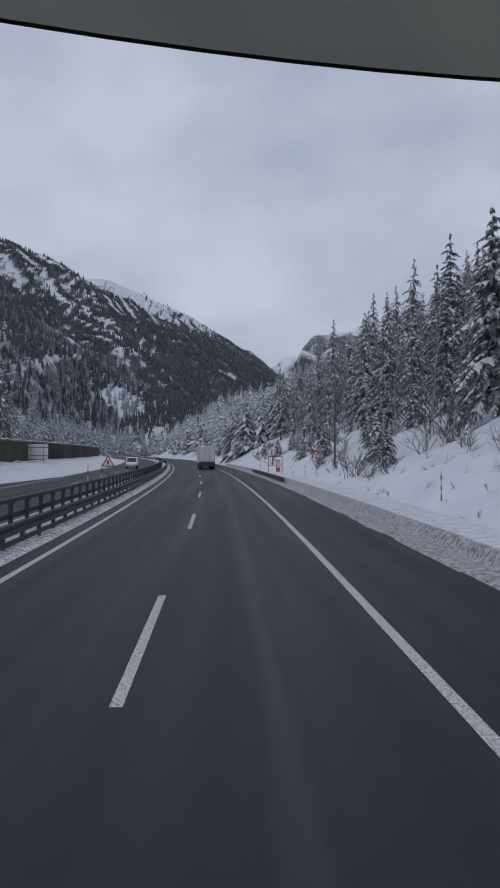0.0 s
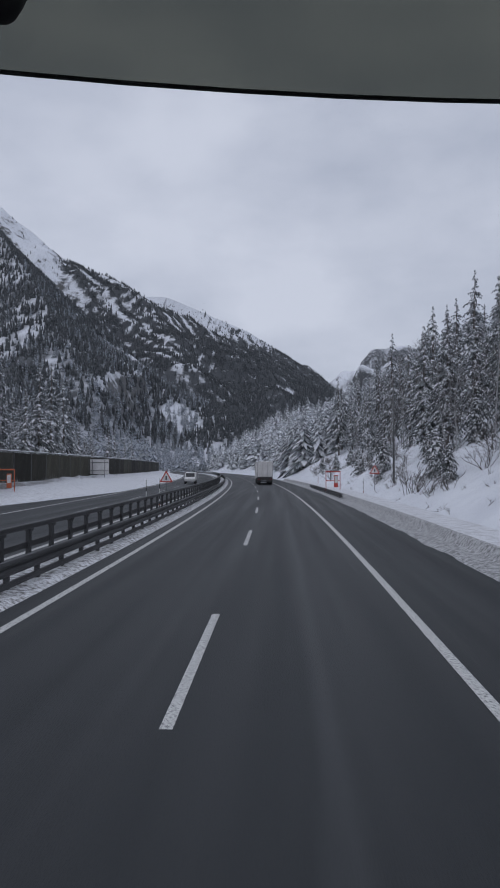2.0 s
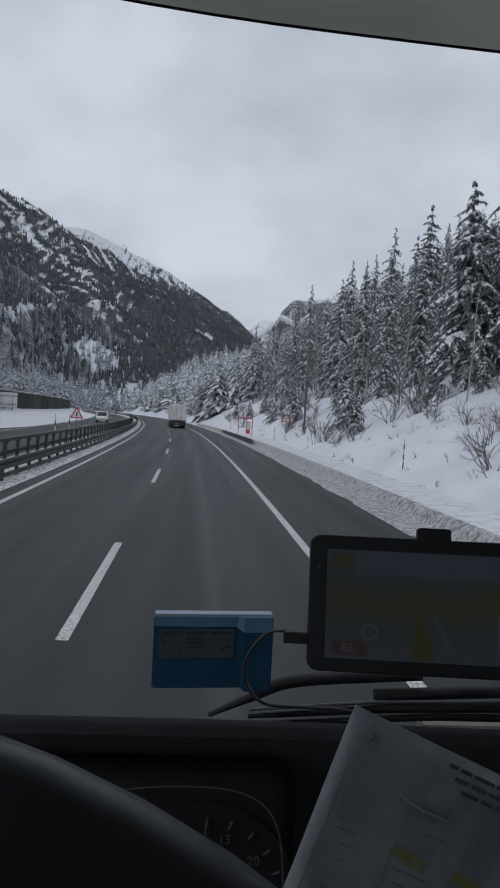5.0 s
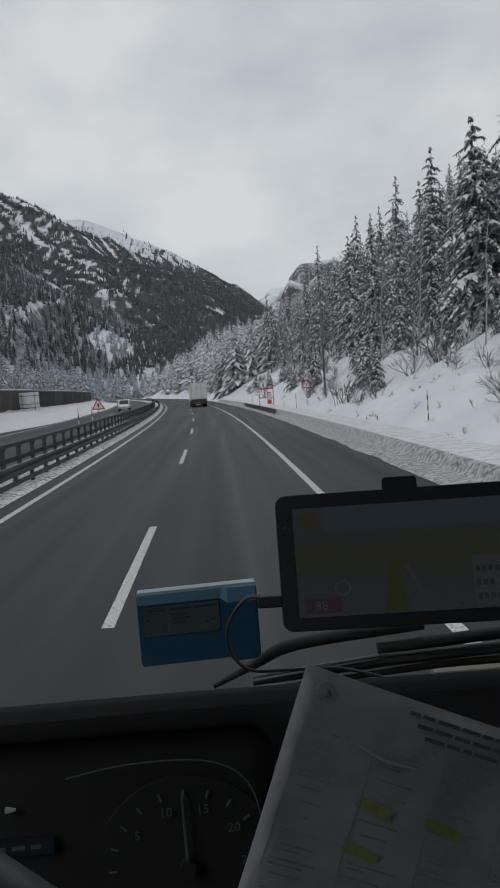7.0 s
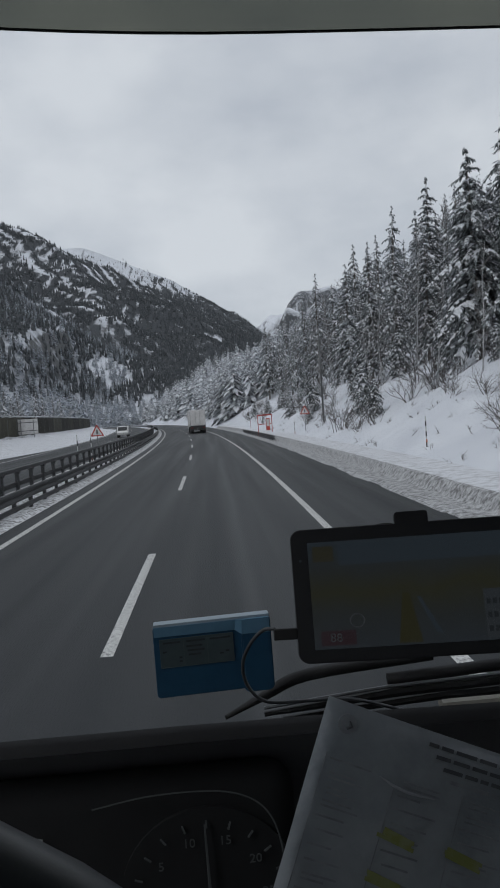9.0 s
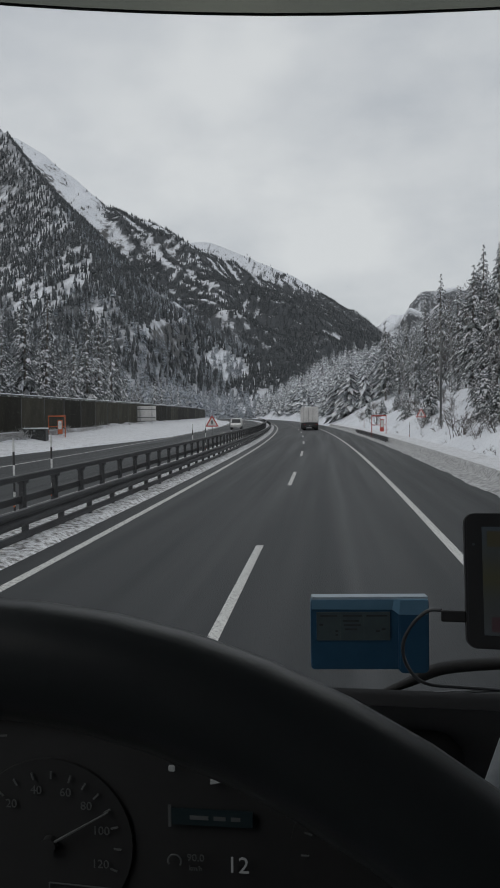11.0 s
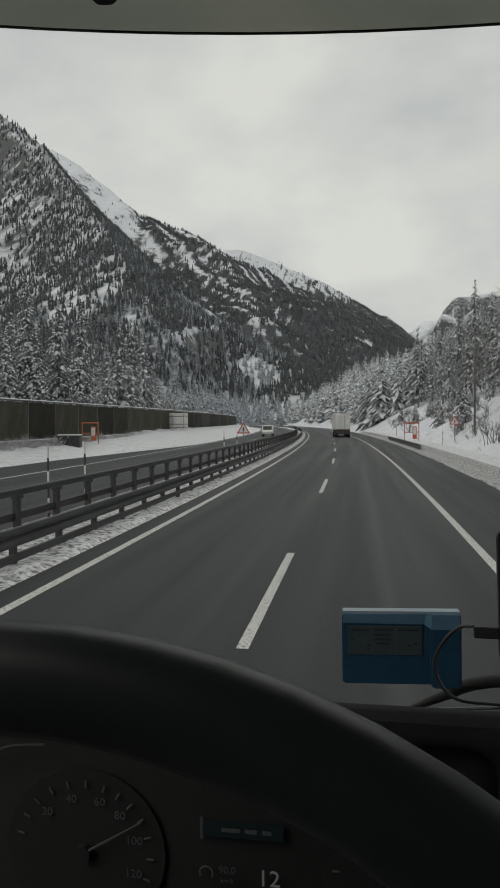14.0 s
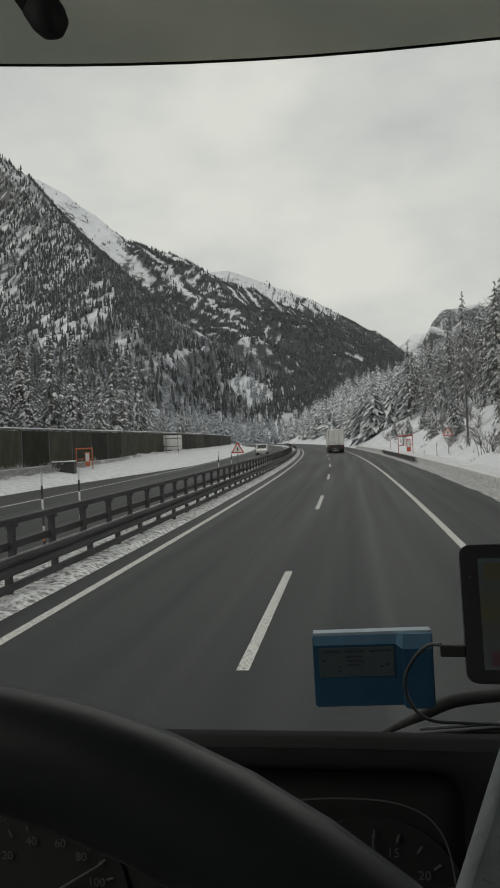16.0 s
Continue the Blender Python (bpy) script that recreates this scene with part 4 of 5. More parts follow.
def wood(name, xs, ys, size, seed, form, label, mats, sink=0.3):
    """Many trees in one mesh: copies of a few light spruces, turned and scaled."""
    r = np.random.default_rng(seed)
    forms = [form(seed + 100 + i) for i in range(4)]
    zs = height(xs, ys)
    VV, FF, KK, base = [], [], [], 0
    pick = r.integers(0, 4, len(xs))
    for f, (V, F, K) in enumerate(forms):
        sel = np.nonzero(pick == f)[0]
        if not len(sel):
            continue
        a, s = r.random(len(sel)) * 6.283, size[sel]
        wide = 0.85 + 0.35 * r.random(len(sel))
        c, n = np.cos(a), np.sin(a)
        x = (V[None, :, 0] * c[:, None] - V[None, :, 1] * n[:, None]) * (s * wide)[:, None] + xs[sel][:, None]
        y = (V[None, :, 0] * n[:, None] + V[None, :, 1] * c[:, None]) * (s * wide)[:, None] + ys[sel][:, None]
        z = V[None, :, 2] * s[:, None] + zs[sel][:, None] - sink
        VV.append(np.stack([x, y, z], -1).reshape(-1, 3))
        FF.append((F[None] + (base + np.arange(len(sel)) * len(V))[:, None, None]).reshape(-1, 3))
        KK.append(np.tile(K, len(sel)))
        base += len(sel) * len(V)
    ob = mesh_np(name, np.concatenate(VV), np.concatenate(FF), mats, np.concatenate(KK))
    return tagged(ob, label, "forest", kind="stuff")


def hill_wood():
    r = np.random.default_rng(8)
    y = 42 + 578 * r.random(3400) ** 1.1
    u = 9.5 + 150 * r.random(3400) ** 1.3
    x = u + bend(y)
    keep = ~((y < 155) & (u < 25)) & (r.random(3400) < np.where(y > 320, 0.55, 0.60)) & (u > np.where(y > 150, 10.0, 14.0) + 3 * fbm(y / 25, 0.3, 43, 2))
    x, y = x[keep], y[keep]
    size = 10 + 5.5 * r.random(len(x))
    close = np.hypot(x, y) < 210
    wood("hill_wood", x[close], y[close], size[close], 61, lambda k: light_tree(k, 25, 15, 0.19, 0.58, 0.55), "dense snow-dusted spruce wood on the hillside", ["frost_needle", "snow"])
    wood("hill_wood", x[~close], y[~close], size[~close], 64, lambda k: light_tree(k, 12, 9, 0.20, 0.62), "dense snow-dusted spruce wood further up the valley", ["frost_needle", "snow"])


hill_wood()


def valley_wood():
    r = np.random.default_rng(9)
    y = 80 + 900 * r.random(2600) ** 0.9
    u = -34 - 300 * r.random(2600) ** 1.5
    x = u + bend(y)
    keep = (np.hypot(x, y) > 95) & ((u < -50) | (y > 190)) & (r.random(2600) < np.where(np.hypot(x, y) < 300, 1.0, 0.5))
    x, y = x[keep], y[keep]
    y2 = 255 + 330 * r.random(700)
    u2 = np.where(y2 < 425, -29 - 60 * r.random(700), -90 + 125 * r.random(700))
    a3, d3 = np.radians(-44 + 31 * r.random(1150)), 120 + 330 * r.random(1150) ** 0.8
    x3, y3 = d3 * np.sin(a3), d3 * np.cos(a3)
    ok = x3 - bend(y3) < -58
    x, y = np.concatenate([x, u2 + bend(y2), x3[ok]]), np.concatenate([y, y2, y3[ok]])
    wood("valley_wood", x, y, 10 + 6 * r.random(len(x)), 62, lambda k: light_tree(k, 9, 7, 0.21, 0.58), "frosted spruce wood on the valley floor", ["frost_needle", "hazed_snow"])


valley_wood()


def mountain_wood():
    """The wooded flanks of the mountains, thin at the crest, in the gullies and in clearings."""
    r = np.random.default_rng(10)
    n = 520000
    az = -42 + 60 * r.random(n)
    dist = 380 + 3000 * r.random(n) ** 0.72
    x, y = dist * np.sin(np.radians(az)), dist * np.cos(np.radians(az))
    z = height(x, y)
    back = height(x * (1 + 25 / dist), y * (1 + 25 / dist)) < z - 3.0
    keep = (z > 12) & ~back & (r.random(n) < forest(x, y, z))
    x, y = x[keep][:70000], y[keep][:70000]
    wood("mountain_wood", x, y, 5.5 + 5.5 * r.random(len(x)), 63, lambda k: cone_tree(k, 0.07), "dark conifer forest on the steep mountain flank", ["far_needle", "hazed_snow"])


mountain_wood()


# ---------------------------------------------------------------- shrubs, bare trees
def twig_mesh(seed, stems, tall, spread, mat_name, name, label, group, category, forks=2):
    """A leafless shrub or thin tree: forking stems of thin tubes."""
    r = np.random.default_rng(seed)
    bm = bmesh.new()

    def grow(p, d, ln, rad, depth):
        q = p + d * ln * 0.5 + Vector(r.normal(0, 0.05 * ln, 3))
        e = q + (d + Vector(r.normal(0, 0.18, 3))).normalized() * ln * 0.5
        tube([p, q, e], [rad, rad * 0.8, rad * 0.55], 3, bm, ends=False)
        if depth:
            for _ in range(3):
                nd = (d + Vector(r.normal(0, 0.55, 3)) + Vector((0, 0, 0.12))).normalized()
                grow(p.lerp(e, 0.45 + 0.55 * r.random()), nd, ln * (0.45 + 0.25 * r.random()), rad * 0.5, depth - 1)

    for _ in range(stems):
        d = Vector((r.normal(0, spread), r.normal(0, spread), 1)).normalized()
        grow(Vector((r.normal(0, 0.12), r.normal(0, 0.12), -0.2)), d, tall * (0.6 + 0.4 * r.random()), 0.012 + 0.008 * tall, forks)
    ob = part(name, bm, mat_name)
    return tagged(ob, label, category, group)


def birch(seed, tall):
    ob = empty("bare_birch", "thin leafless birch with pale frosted twigs", "tree", group="bare birches")
    r = np.random.default_rng(seed)
    pts = [(r.normal(0, 0.02 * tall * q), r.normal(0, 0.02 * tall * q), -0.6 + (tall + 0.6) * q) for q in (0, 0.25, 0.5, 0.75, 1)]
    part("trunk", tube(pts, [0.062, 0.055, 0.045, 0.03, 0.010], 6), "birch", ob, soft=True)
    bm = bmesh.new()
    for k in range(46):
        q = 0.28 + 0.7 * r.random()
        i = min(3, int(q * 4))
        p = Vector(pts[i]).lerp(Vector(pts[i + 1]), q * 4 - i)
        a = 6.283 * r.random()
        d = Vector((math.cos(a), math.sin(a), 0.9 + 0.6 * r.random())).normalized()
        ln = tall * (0.06 + 0.16 * (1 - q)) * (0.6 + 0.8 * r.random())
        e = p + d * ln
        tube([p, p + d * ln * 0.5 + Vector(r.normal(0, 0.06, 3)), e], [0.018, 0.012, 0.005], 3, bm, ends=False)
        for _ in range(4):
            s = p.lerp(e, 0.3 + 0.6 * r.random())
            d2 = (d + Vector(r.normal(0, 0.6, 3))).normalized()
            tube([s, s + d2 * ln * (0.25 + 0.3 * r.random())], [0.009, 0.004], 3, bm, ends=False)
    part("branches", bm, "twig", ob)
    return ob


def undergrowth():
    r = np.random.default_rng(33)
    shrubs = [twig_mesh(40 + k, 8 + k, 0.9 + 0.25 * k, 0.45, "twig", "shrub", "leafless brown shrub poking out of the snow bank", "shrubs on the bank", "shrub") for k in range(4)]
    used = set()
    for n in range(105):
        y = 18 + 125 * r.random() ** 1.3
        u = 8.8 + 8.5 * r.random() ** 0.8
        x = u + float(bend(y))
        k = int(r.integers(0, 4))
        m = pose(x, y, float(height(x, y)) - 0.05, r.normal(0, 12), r.normal(0, 12), 360 * r.random())
        ob = shrubs[k] if k not in used else copy_thing(shrubs[k], m)
        used.add(k)
        ob.matrix_basis = m @ Matrix.Scale(0.55 + 0.9 * r.random(), 4)
    twigs = [twig_mesh(60 + k, 3 + k, 0.45, 0.8, "twig", "dry_stalk", "few dry stalks poking out of the smooth snow", "stalks in the snow", "shrub", 1) for k in range(3)]
    used = set()
    for n in range(90):
        y = 14 + 80 * r.random() ** 1.2
        u = 7.6 + 6.5 * r.random()
        x = u + float(bend(y))
        k = int(r.integers(0, 3))
        m = pose(x, y, float(height(x, y)) + 0.02, r.normal(0, 14), r.normal(0, 14), 360 * r.random())
        ob = twigs[k] if k not in used else copy_thing(twigs[k], m)
        used.add(k)
        ob.matrix_basis = m @ Matrix.Scale(0.5 + 0.9 * r.random(), 4)
    trees = [birch(50 + k, 7.5 + 1.2 * k) for k in range(3)]
    used = set()
    for n in range(28):
        y = 34 + 90 * r.random()
        u = 13.5 + 6.5 * r.random()
        x = u + float(bend(y))
        k = int(r.integers(0, 3))
        m = pose(x, y, float(height(x, y)) - 0.05, r.normal(0, 5), r.normal(0, 5), 360 * r.random())
        ob = trees[k] if k not in used else copy_thing(trees[k], m)
        used.add(k)
        ob.matrix_basis = m @ Matrix.Scale(0.7 + 0.5 * r.random(), 4)
    small = spruce("young_spruce", 71, 3.2, 12, 8, 1.0, 0.9, 3, "small young spruce half buried in snow on the bank")
    small["group"] = "young spruces"
    for n in range(16):
        y, u = 26 + 100 * r.random(), 10.5 + 6 * r.random()
        x = u + float(bend(y))
        m = pose(x, y, float(height(x, y)) - 0.15, 0, 0, 360 * r.random())
        ob = small if n == 0 else copy_thing(small, m)
        ob.matrix_basis = m @ Matrix.Scale(0.5 + 0.8 * r.random(), 4)


undergrowth()


# ---------------------------------------------------------------- roadside furniture
def on_bank(x, y):
    return float(height(x, y))


def snow_pole(x, y, z, tall, dark, label):
    ob = empty("snow_pole", label, "marker pole", (x, y, z), "snow marker poles")
    n = 6
    for k in range(n):
        a, b = -0.3 if k == 0 else tall * k / n, tall * (k + 1) / n
        part("band", tube([(0, 0, a), (0, 0, b)], 0.028, 8), dark if k % 2 == 0 else ("white" if dark == "black" else "black"), ob)
    part("reflector", box(-0.03, 0.03, -0.036, -0.028, tall * 0.15, tall * 0.24, 0.003, 1), "orange", ob, "orange reflector")
    return ob


for x, y, tall, dark in ((8.45, 29.4, 1.3, "black"), (7.0, 65.6, 1.5, "black"), (4.9, 104.0, 1.5, "red")):
    snow_pole(x, y, on_bank(x, y), tall, dark, "thin banded snow marker pole stuck in the snow bank")
for y in (16.6, 19.0, 41.0, 46.0):
    snow_pole(-8.2 + float(bend(y)), y, 0.1, 2.0, "black", "black and white snow marker pole between the median rails")


def warning_sign(x, y, z, tall):
    ob = empty("warning_sign", "red-bordered triangular warning sign on a grey post", "road sign", (x, y, z), "warning signs")
    part("post", tube([(0, 0.05, -0.4), (0, 0.05, tall + 0.8)], 0.03, 10), "galv", ob)

    def tri(size, y0, y1):
        bm = bmesh.new()
        a = [bm.verts.new((size * math.sin(t), y0, tall + 0.42 + size * math.cos(t))) for t in (0, 2.0944, 4.18879)]
        f = bm.faces.new(a)
        g = bmesh.ops.extrude_face_region(bm, geom=[f])
        bmesh.ops.translate(bm, vec=(0, y1 - y0, 0), verts=[v for v in g["geom"] if isinstance(v, bmesh.types.BMVert)])
        bmesh.ops.bevel(bm, geom=[e for e in bm.edges if abs(e.verts[0].co.y - e.verts[1].co.y) > 0.001], offset=0.05 * size, segments=3, affect="EDGES")
        return bm

    part("border", tri(0.55, 0.0, 0.02), "red", ob, "red triangular border")
    part("face", tri(0.39, -0.006, 0.002), "white", ob, "white sign face")
    part("symbol", box(-0.05, 0.05, -0.011, -0.005, tall + 0.30, tall + 0.58, 0.01, 1), "black", ob, "black symbol")
    return ob


warning_sign(7.9, 64.5, on_bank(7.9, 64.5), 1.35)
warning_sign(-8.55, 49.0, 0.1, 1.55)


def emergency_post(x, y, z, label, colour, yaw):
    ob = empty("emergency_phone", label, "emergency phone", (x, y, z))
    for sx in (-0.75, 0.75):
        part("frame_post", box(sx - 0.035, sx + 0.035, -0.035, 0.035, -0.4, 2.05, 0.01, 1), colour, ob)
    part("frame_top", box(-0.80, 0.80, -0.05, 0.05, 1.95, 2.07, 0.01, 1), colour, ob)
    part("frame_rail", box(-0.70, 0.70, -0.03, 0.03, 1.0, 1.08, 0.01, 1), colour, ob)
    part("cabinet", box(0.10, 0.52, -0.22, 0.02, 0.35, 1.65, 0.03, 2), colour, ob, "painted phone cabinet")
    part("cabinet_door", box(0.15, 0.47, -0.235, -0.22, 0.80, 1.55, 0.01, 1), "white", ob, "pale door")
    ob.rotation_euler = (0, 0, radians(yaw))
    return ob


emergency_post(5.0, 76.0, on_bank(5.0, 76.0) + 0.2, "red roadside emergency phone in a red frame on the snow bank", "red", 0)
emergency_post(-25.4, 63.0, on_bank(-25.4, 63.0), "orange emergency phone in front of the dark noise barrier", "orange", 10)


def utility_pole(x, y):
    z = on_bank(x, y)
    ob = empty("utility_pole", "slim grey steel pole standing on the snow bank", "pole", (x, y, z))
    part("shaft", tube([(0, 0, -0.5), (0, 0, 8.8)], [0.10, 0.07], 10), "fence_post", ob, soft=True)
    part("cap", tube([(0, 0, 8.78), (0, 0, 8.9)], [0.09, 0.03], 10), "fence_post", ob)
    return ob


utility_pole(9.7, 65.0)


def sign_board(x, y, yaw):
    z = on_bank(x, y)
    ob = empty("sign_board", "grey back of a large road sign on two posts", "road sign", (x, y, z))
    ob.rotation_euler = (0, 0, radians(yaw))
    part("panel", box(-1.5, 1.5, -0.03, 0.03, 1.1, 3.3, 0.02, 1), "tarp", ob, "plain pale grey back")
    for sx in (-0.9, 0.9):
        part("post", tube([(sx, -0.08, -0.4), (sx, -0.08, 3.2)], 0.05, 10), "galv", ob)
    for zz in (1.6, 2.8):
        part("rib", box(-1.45, 1.45, -0.07, -0.03, zz - 0.04, zz + 0.04, 0.005, 1), "rail_dark", ob)
    return ob


sign_board(-27.6, 104.0, 4)


def dry_tufts():
    """Frosted dry grass and scrub along the foot of the noise barrier."""
    r = np.random.default_rng(77)
    kinds = [twig_mesh(90 + k, 24, 0.75, 0.9, "frost_twig", "grass_tuft", "frosted dry scrub at the foot of the noise barrier", "tufts by the barrier", "shrub", 1) for k in range(2)]
    used = set()
    for n in range(96):
        y = 22 + 1.05 * n + 1.0 * r.random()
        u = -25.6 + 0.5 * r.random()
        x = u + float(bend(y))
        k = n % 2
        m = pose(x, y, on_bank(x, y) + 0.12, r.normal(0, 10), r.normal(0, 10), 360 * r.random())
        ob = kinds[k] if k not in used else copy_thing(kinds[k], m)
        used.add(k)
        ob.matrix_basis = m @ Matrix.Scale(0.7 + 0.7 * r.random(), 4)


dry_tufts()


def grit_bin(x, y):
    """A roadside grit bin with a sloping lid and snow lying on it."""
    ob = empty("grit_bin", "dark grit bin with snow on its lid beside the noise barrier", "grit bin", (x, y, on_bank(x, y)))
    ob.rotation_euler = (0, 0, radians(10))
    part("body", box(-0.95, 0.95, -0.55, 0.55, -0.15, 0.82, 0.06, 2), "black", ob)
    lid = part("lid", box(-1.02, 1.02, -0.62, 0.60, 0.82, 0.92, 0.03, 2), "black", ob)
    part("snow_cap", box(-0.95, 0.98, -0.55, 0.55, 0.91, 1.02, 0.045, 3), "snow", lid, "crust of snow")
    part("latch", box(-0.10, 0.10, -0.65, -0.61, 0.70, 0.86, 0.01, 1), "galv", ob, "grey steel latch")
    return ob


grit_bin(-25.3, 58.0)


# ---------------------------------------------------------------- vehicles
def lead_truck():
    y = 115.0
    ob = empty("truck", "box trailer truck seen from behind, pale grey body with dark underside", "truck", (float(bend(y)), y, 0))
    ob.rotation_euler = (0, 0, radians(3.6))
    part("body", box(-1.27, 1.27, 0, 12.5, 1.25, 3.78, 0.05, 2), "tarp", ob, "pale grey box body")
    for sx in (-0.63, 0.63):
        d = part("rear_door", box(sx - 0.60, sx + 0.60, -0.03, 0.0, 1.33, 3.68, 0.012, 1), "tarp", ob)
        part("lock_rod", tube([(sx * 0.55, -0.05, 1.15), (sx * 0.55, -0.05, 3.66)], 0.02, 6), "galv", d)
        part("hinge_strip", box(sx * 1.93 - 0.02, sx * 1.93 + 0.02, -0.05, -0.03, 1.2, 3.6, 0, 1), "galv", d)
    part("chassis", box(-0.5, 0.5, 0.4, 12.0, 0.75, 1.25, 0.02, 1), "black", ob)
    part("bumper", box(-1.22, 1.22, -0.02, 0.10, 0.48, 0.68, 0.02, 1), "black", ob, "dark rear bumper bar")
    part("light_board", box(-1.22, 1.22, -0.04, 0.02, 0.72, 1.24, 0.02, 1), "black", ob)
    for sx in (-1, 1):
        part("tail_light", box(sx * 0.98 - 0.19, sx * 0.98 + 0.19, -0.06, -0.04, 0.83, 0.97, 0.01, 1), "tail", ob, "red tail light")
        part("mudflap", box(sx * 0.95 - 0.27, sx * 0.95 + 0.27, 0.6, 0.63, 0.18, 0.85, 0.0, 1), "rubber", ob)
        for wy in (1.5, 2.8, 4.1, 11.0):
            part("wheel", tube([(sx * 1.24, wy, 0.5), (sx * 0.72, wy, 0.5)], 0.5, 18), "tyre", ob)
    part("tractor_cab", box(-1.25, 1.25, 13.3, 15.4, 0.6, 3.7, 0.12, 2), "white", ob)
    return ob


lead_truck()


def oncoming_van():
    y = 122.0
    ob = empty("van", "white van coming the other way on the opposite carriageway", "van", (-12.6 + float(bend(y)), y, 0))
    ob.rotation_euler = (0, 0, radians(3.8))
    prof = [(-2.3, 0.45), (-2.35, 0.85), (-1.6, 1.15), (-0.95, 1.85), (2.3, 1.95), (2.4, 0.45)]
    bm = bmesh.new()
    a = [bm.verts.new((-0.92, yy, zz)) for yy, zz in prof]
    b = [bm.verts.new((0.92, yy, zz)) for yy, zz in prof]
    bm.faces.new(a), bm.faces.new(b)
    for k in range(len(prof)):
        j = (k + 1) % len(prof)
        bm.faces.new((a[k], a[j], b[j], b[k]))
    bmesh.ops.bevel(bm, geom=list(bm.edges), offset=0.08, segments=2, affect="EDGES")
    part("body", bm, "white", ob, soft=False)
    part("windscreen", slab([[(-0.78, -1.60, 1.17), (0.78, -1.60, 1.17)], [(-0.72, -1.01, 1.82), (0.72, -1.01, 1.82)]], (0, -0.02, 0.015)), "device", ob, "dark glass")
    for sx in (-1, 1):
        part("headlight", box(sx * 0.68 - 0.16, sx * 0.68 + 0.16, -2.40, -2.30, 0.70, 0.84, 0.02, 1), "white", ob, "pale headlight")
        for wy in (-1.5, 1.5):
            part("wheel", tube([(sx * 0.95, wy, 0.33), (sx * 0.70, wy, 0.33)], 0.33, 16), "tyre", ob)
    return ob


oncoming_van()


# ---------------------------------------------------------------- the cab the camera rides in
cab = empty("truck_cab", "dark lined truck cab with a wide windscreen opening", "truck cab", (0, -0.6, 0))


def cab_part(name, bm, material, label="", soft=False):
    ob = part(name, bm, material, cab, label, soft)
    ob.matrix_local = Matrix.Translation((0, 0.6, 0))
    return ob


# floor, back and side walls stay unseen; added to shut out light from behind
cab_part("floor", box(-1.2, 1.2, -1.85, 0.85, 1.20, 1.26), "cab_grey")
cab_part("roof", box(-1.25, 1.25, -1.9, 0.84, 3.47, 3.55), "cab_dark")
cab_part("back_wall", box(-1.25, 1.25, -1.95, -1.9, 0.02, 3.55), "cab_grey")
cab_part("front_panel", box(-1.25, 1.25, 0.92, 0.98, 0.02, 1.95, 0.02, 1), "black")
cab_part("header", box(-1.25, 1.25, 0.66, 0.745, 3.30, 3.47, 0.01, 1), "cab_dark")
for sx in (-1, 1):
    cab_part("side_wall", box(sx * 1.225 - 0.025, sx * 1.225 + 0.025, -1.9, 0.80, 0.02, 2.30), "cab_grey")
    cab_part("side_wall_rear", box(sx * 1.225 - 0.025, sx * 1.225 + 0.025, -1.9, -0.35, 2.30, 3.47), "cab_grey")
    cab_part("pillar", tube([(sx * 1.2, 0.80, 2.15), (sx * 1.18, 0.68, 3.48)], 0.06, 8), "cab_grey")


def bow(x):
    """How far the front curves back to the sides."""
    return (0.2216 if x < -0.382 else 0.03) * (x + 0.382) ** 2


glass_rows = [[(x, 0.880 - 0.09 * (z - 2.2) - bow(x), z) for x in np.linspace(-1.16, 1.16, 21)] for z in (2.2, 2.5, 2.8, 3.1, 3.3)]
wind = part("window_1", slab(glass_rows, (0, 0.005, 0)), "glass", soft=True)
tagged(wind, "clear wide truck windscreen", "windscreen", kind="structure")
wind.visible_shadow = False


def sun_visor():
    ob = empty("sun_visor", "smoked grey external sun visor across the top of the windscreen", "sun visor", (-0.4, 0.62, 3.12))
    inv = Matrix.Translation((0.4, -0.62, -3.12))

    def edge(x):
        return 0.824 - bow(x)

    xs = np.linspace(-1.3, 1.2, 36)
    rows = [[(x, edge(x) - 0.012 * q, 3.092 - 0.0217 * (x + 0.6) + 0.40 * q) for x in xs] for q in (0, 0.25, 0.5, 0.75, 1.0)]
    panel = part("panel", slab(rows, (0, 0.006, 0.001)), "visor", ob)
    trim = part("trim", tube([(x, edge(x) + 0.002, 3.091 - 0.0217 * (x + 0.6)) for x in xs], 0.0016, 8), "rubber", ob, "black rubber edging", soft=True)
    panel.matrix_local = trim.matrix_local = inv
    return ob


sun_visor()


def visor_bracket():
    ob = empty("visor_bracket", "black rounded bracket arm hanging at the top of the windscreen", "bracket", (-0.888, 0.70, 3.30))
    inv = Matrix.Translation((0.888, -0.70, -3.30))
    pieces = (("arm", [(-0.888, 0.70, 3.30), (-0.863, 0.715, 3.235), (-0.825, 0.735, 3.165), (-0.806, 0.740, 3.135)], [0.021, 0.021, 0.0195, 0.0195]),
              ("end_cap", [(-0.808, 0.7395, 3.138), (-0.799, 0.742, 3.124), (-0.792, 0.743, 3.112), (-0.788, 0.744, 3.104)], [0.0205, 0.0212, 0.017, 0.006]),
              ("root_cover", [(-0.892, 0.698, 3.312), (-0.886, 0.701, 3.296)], [0.030, 0.026]))
    for name, line, wide in pieces:
        part(name, tube(line, wide, 16), "rubber", ob, soft=True).matrix_local = inv
    return ob


visor_bracket()


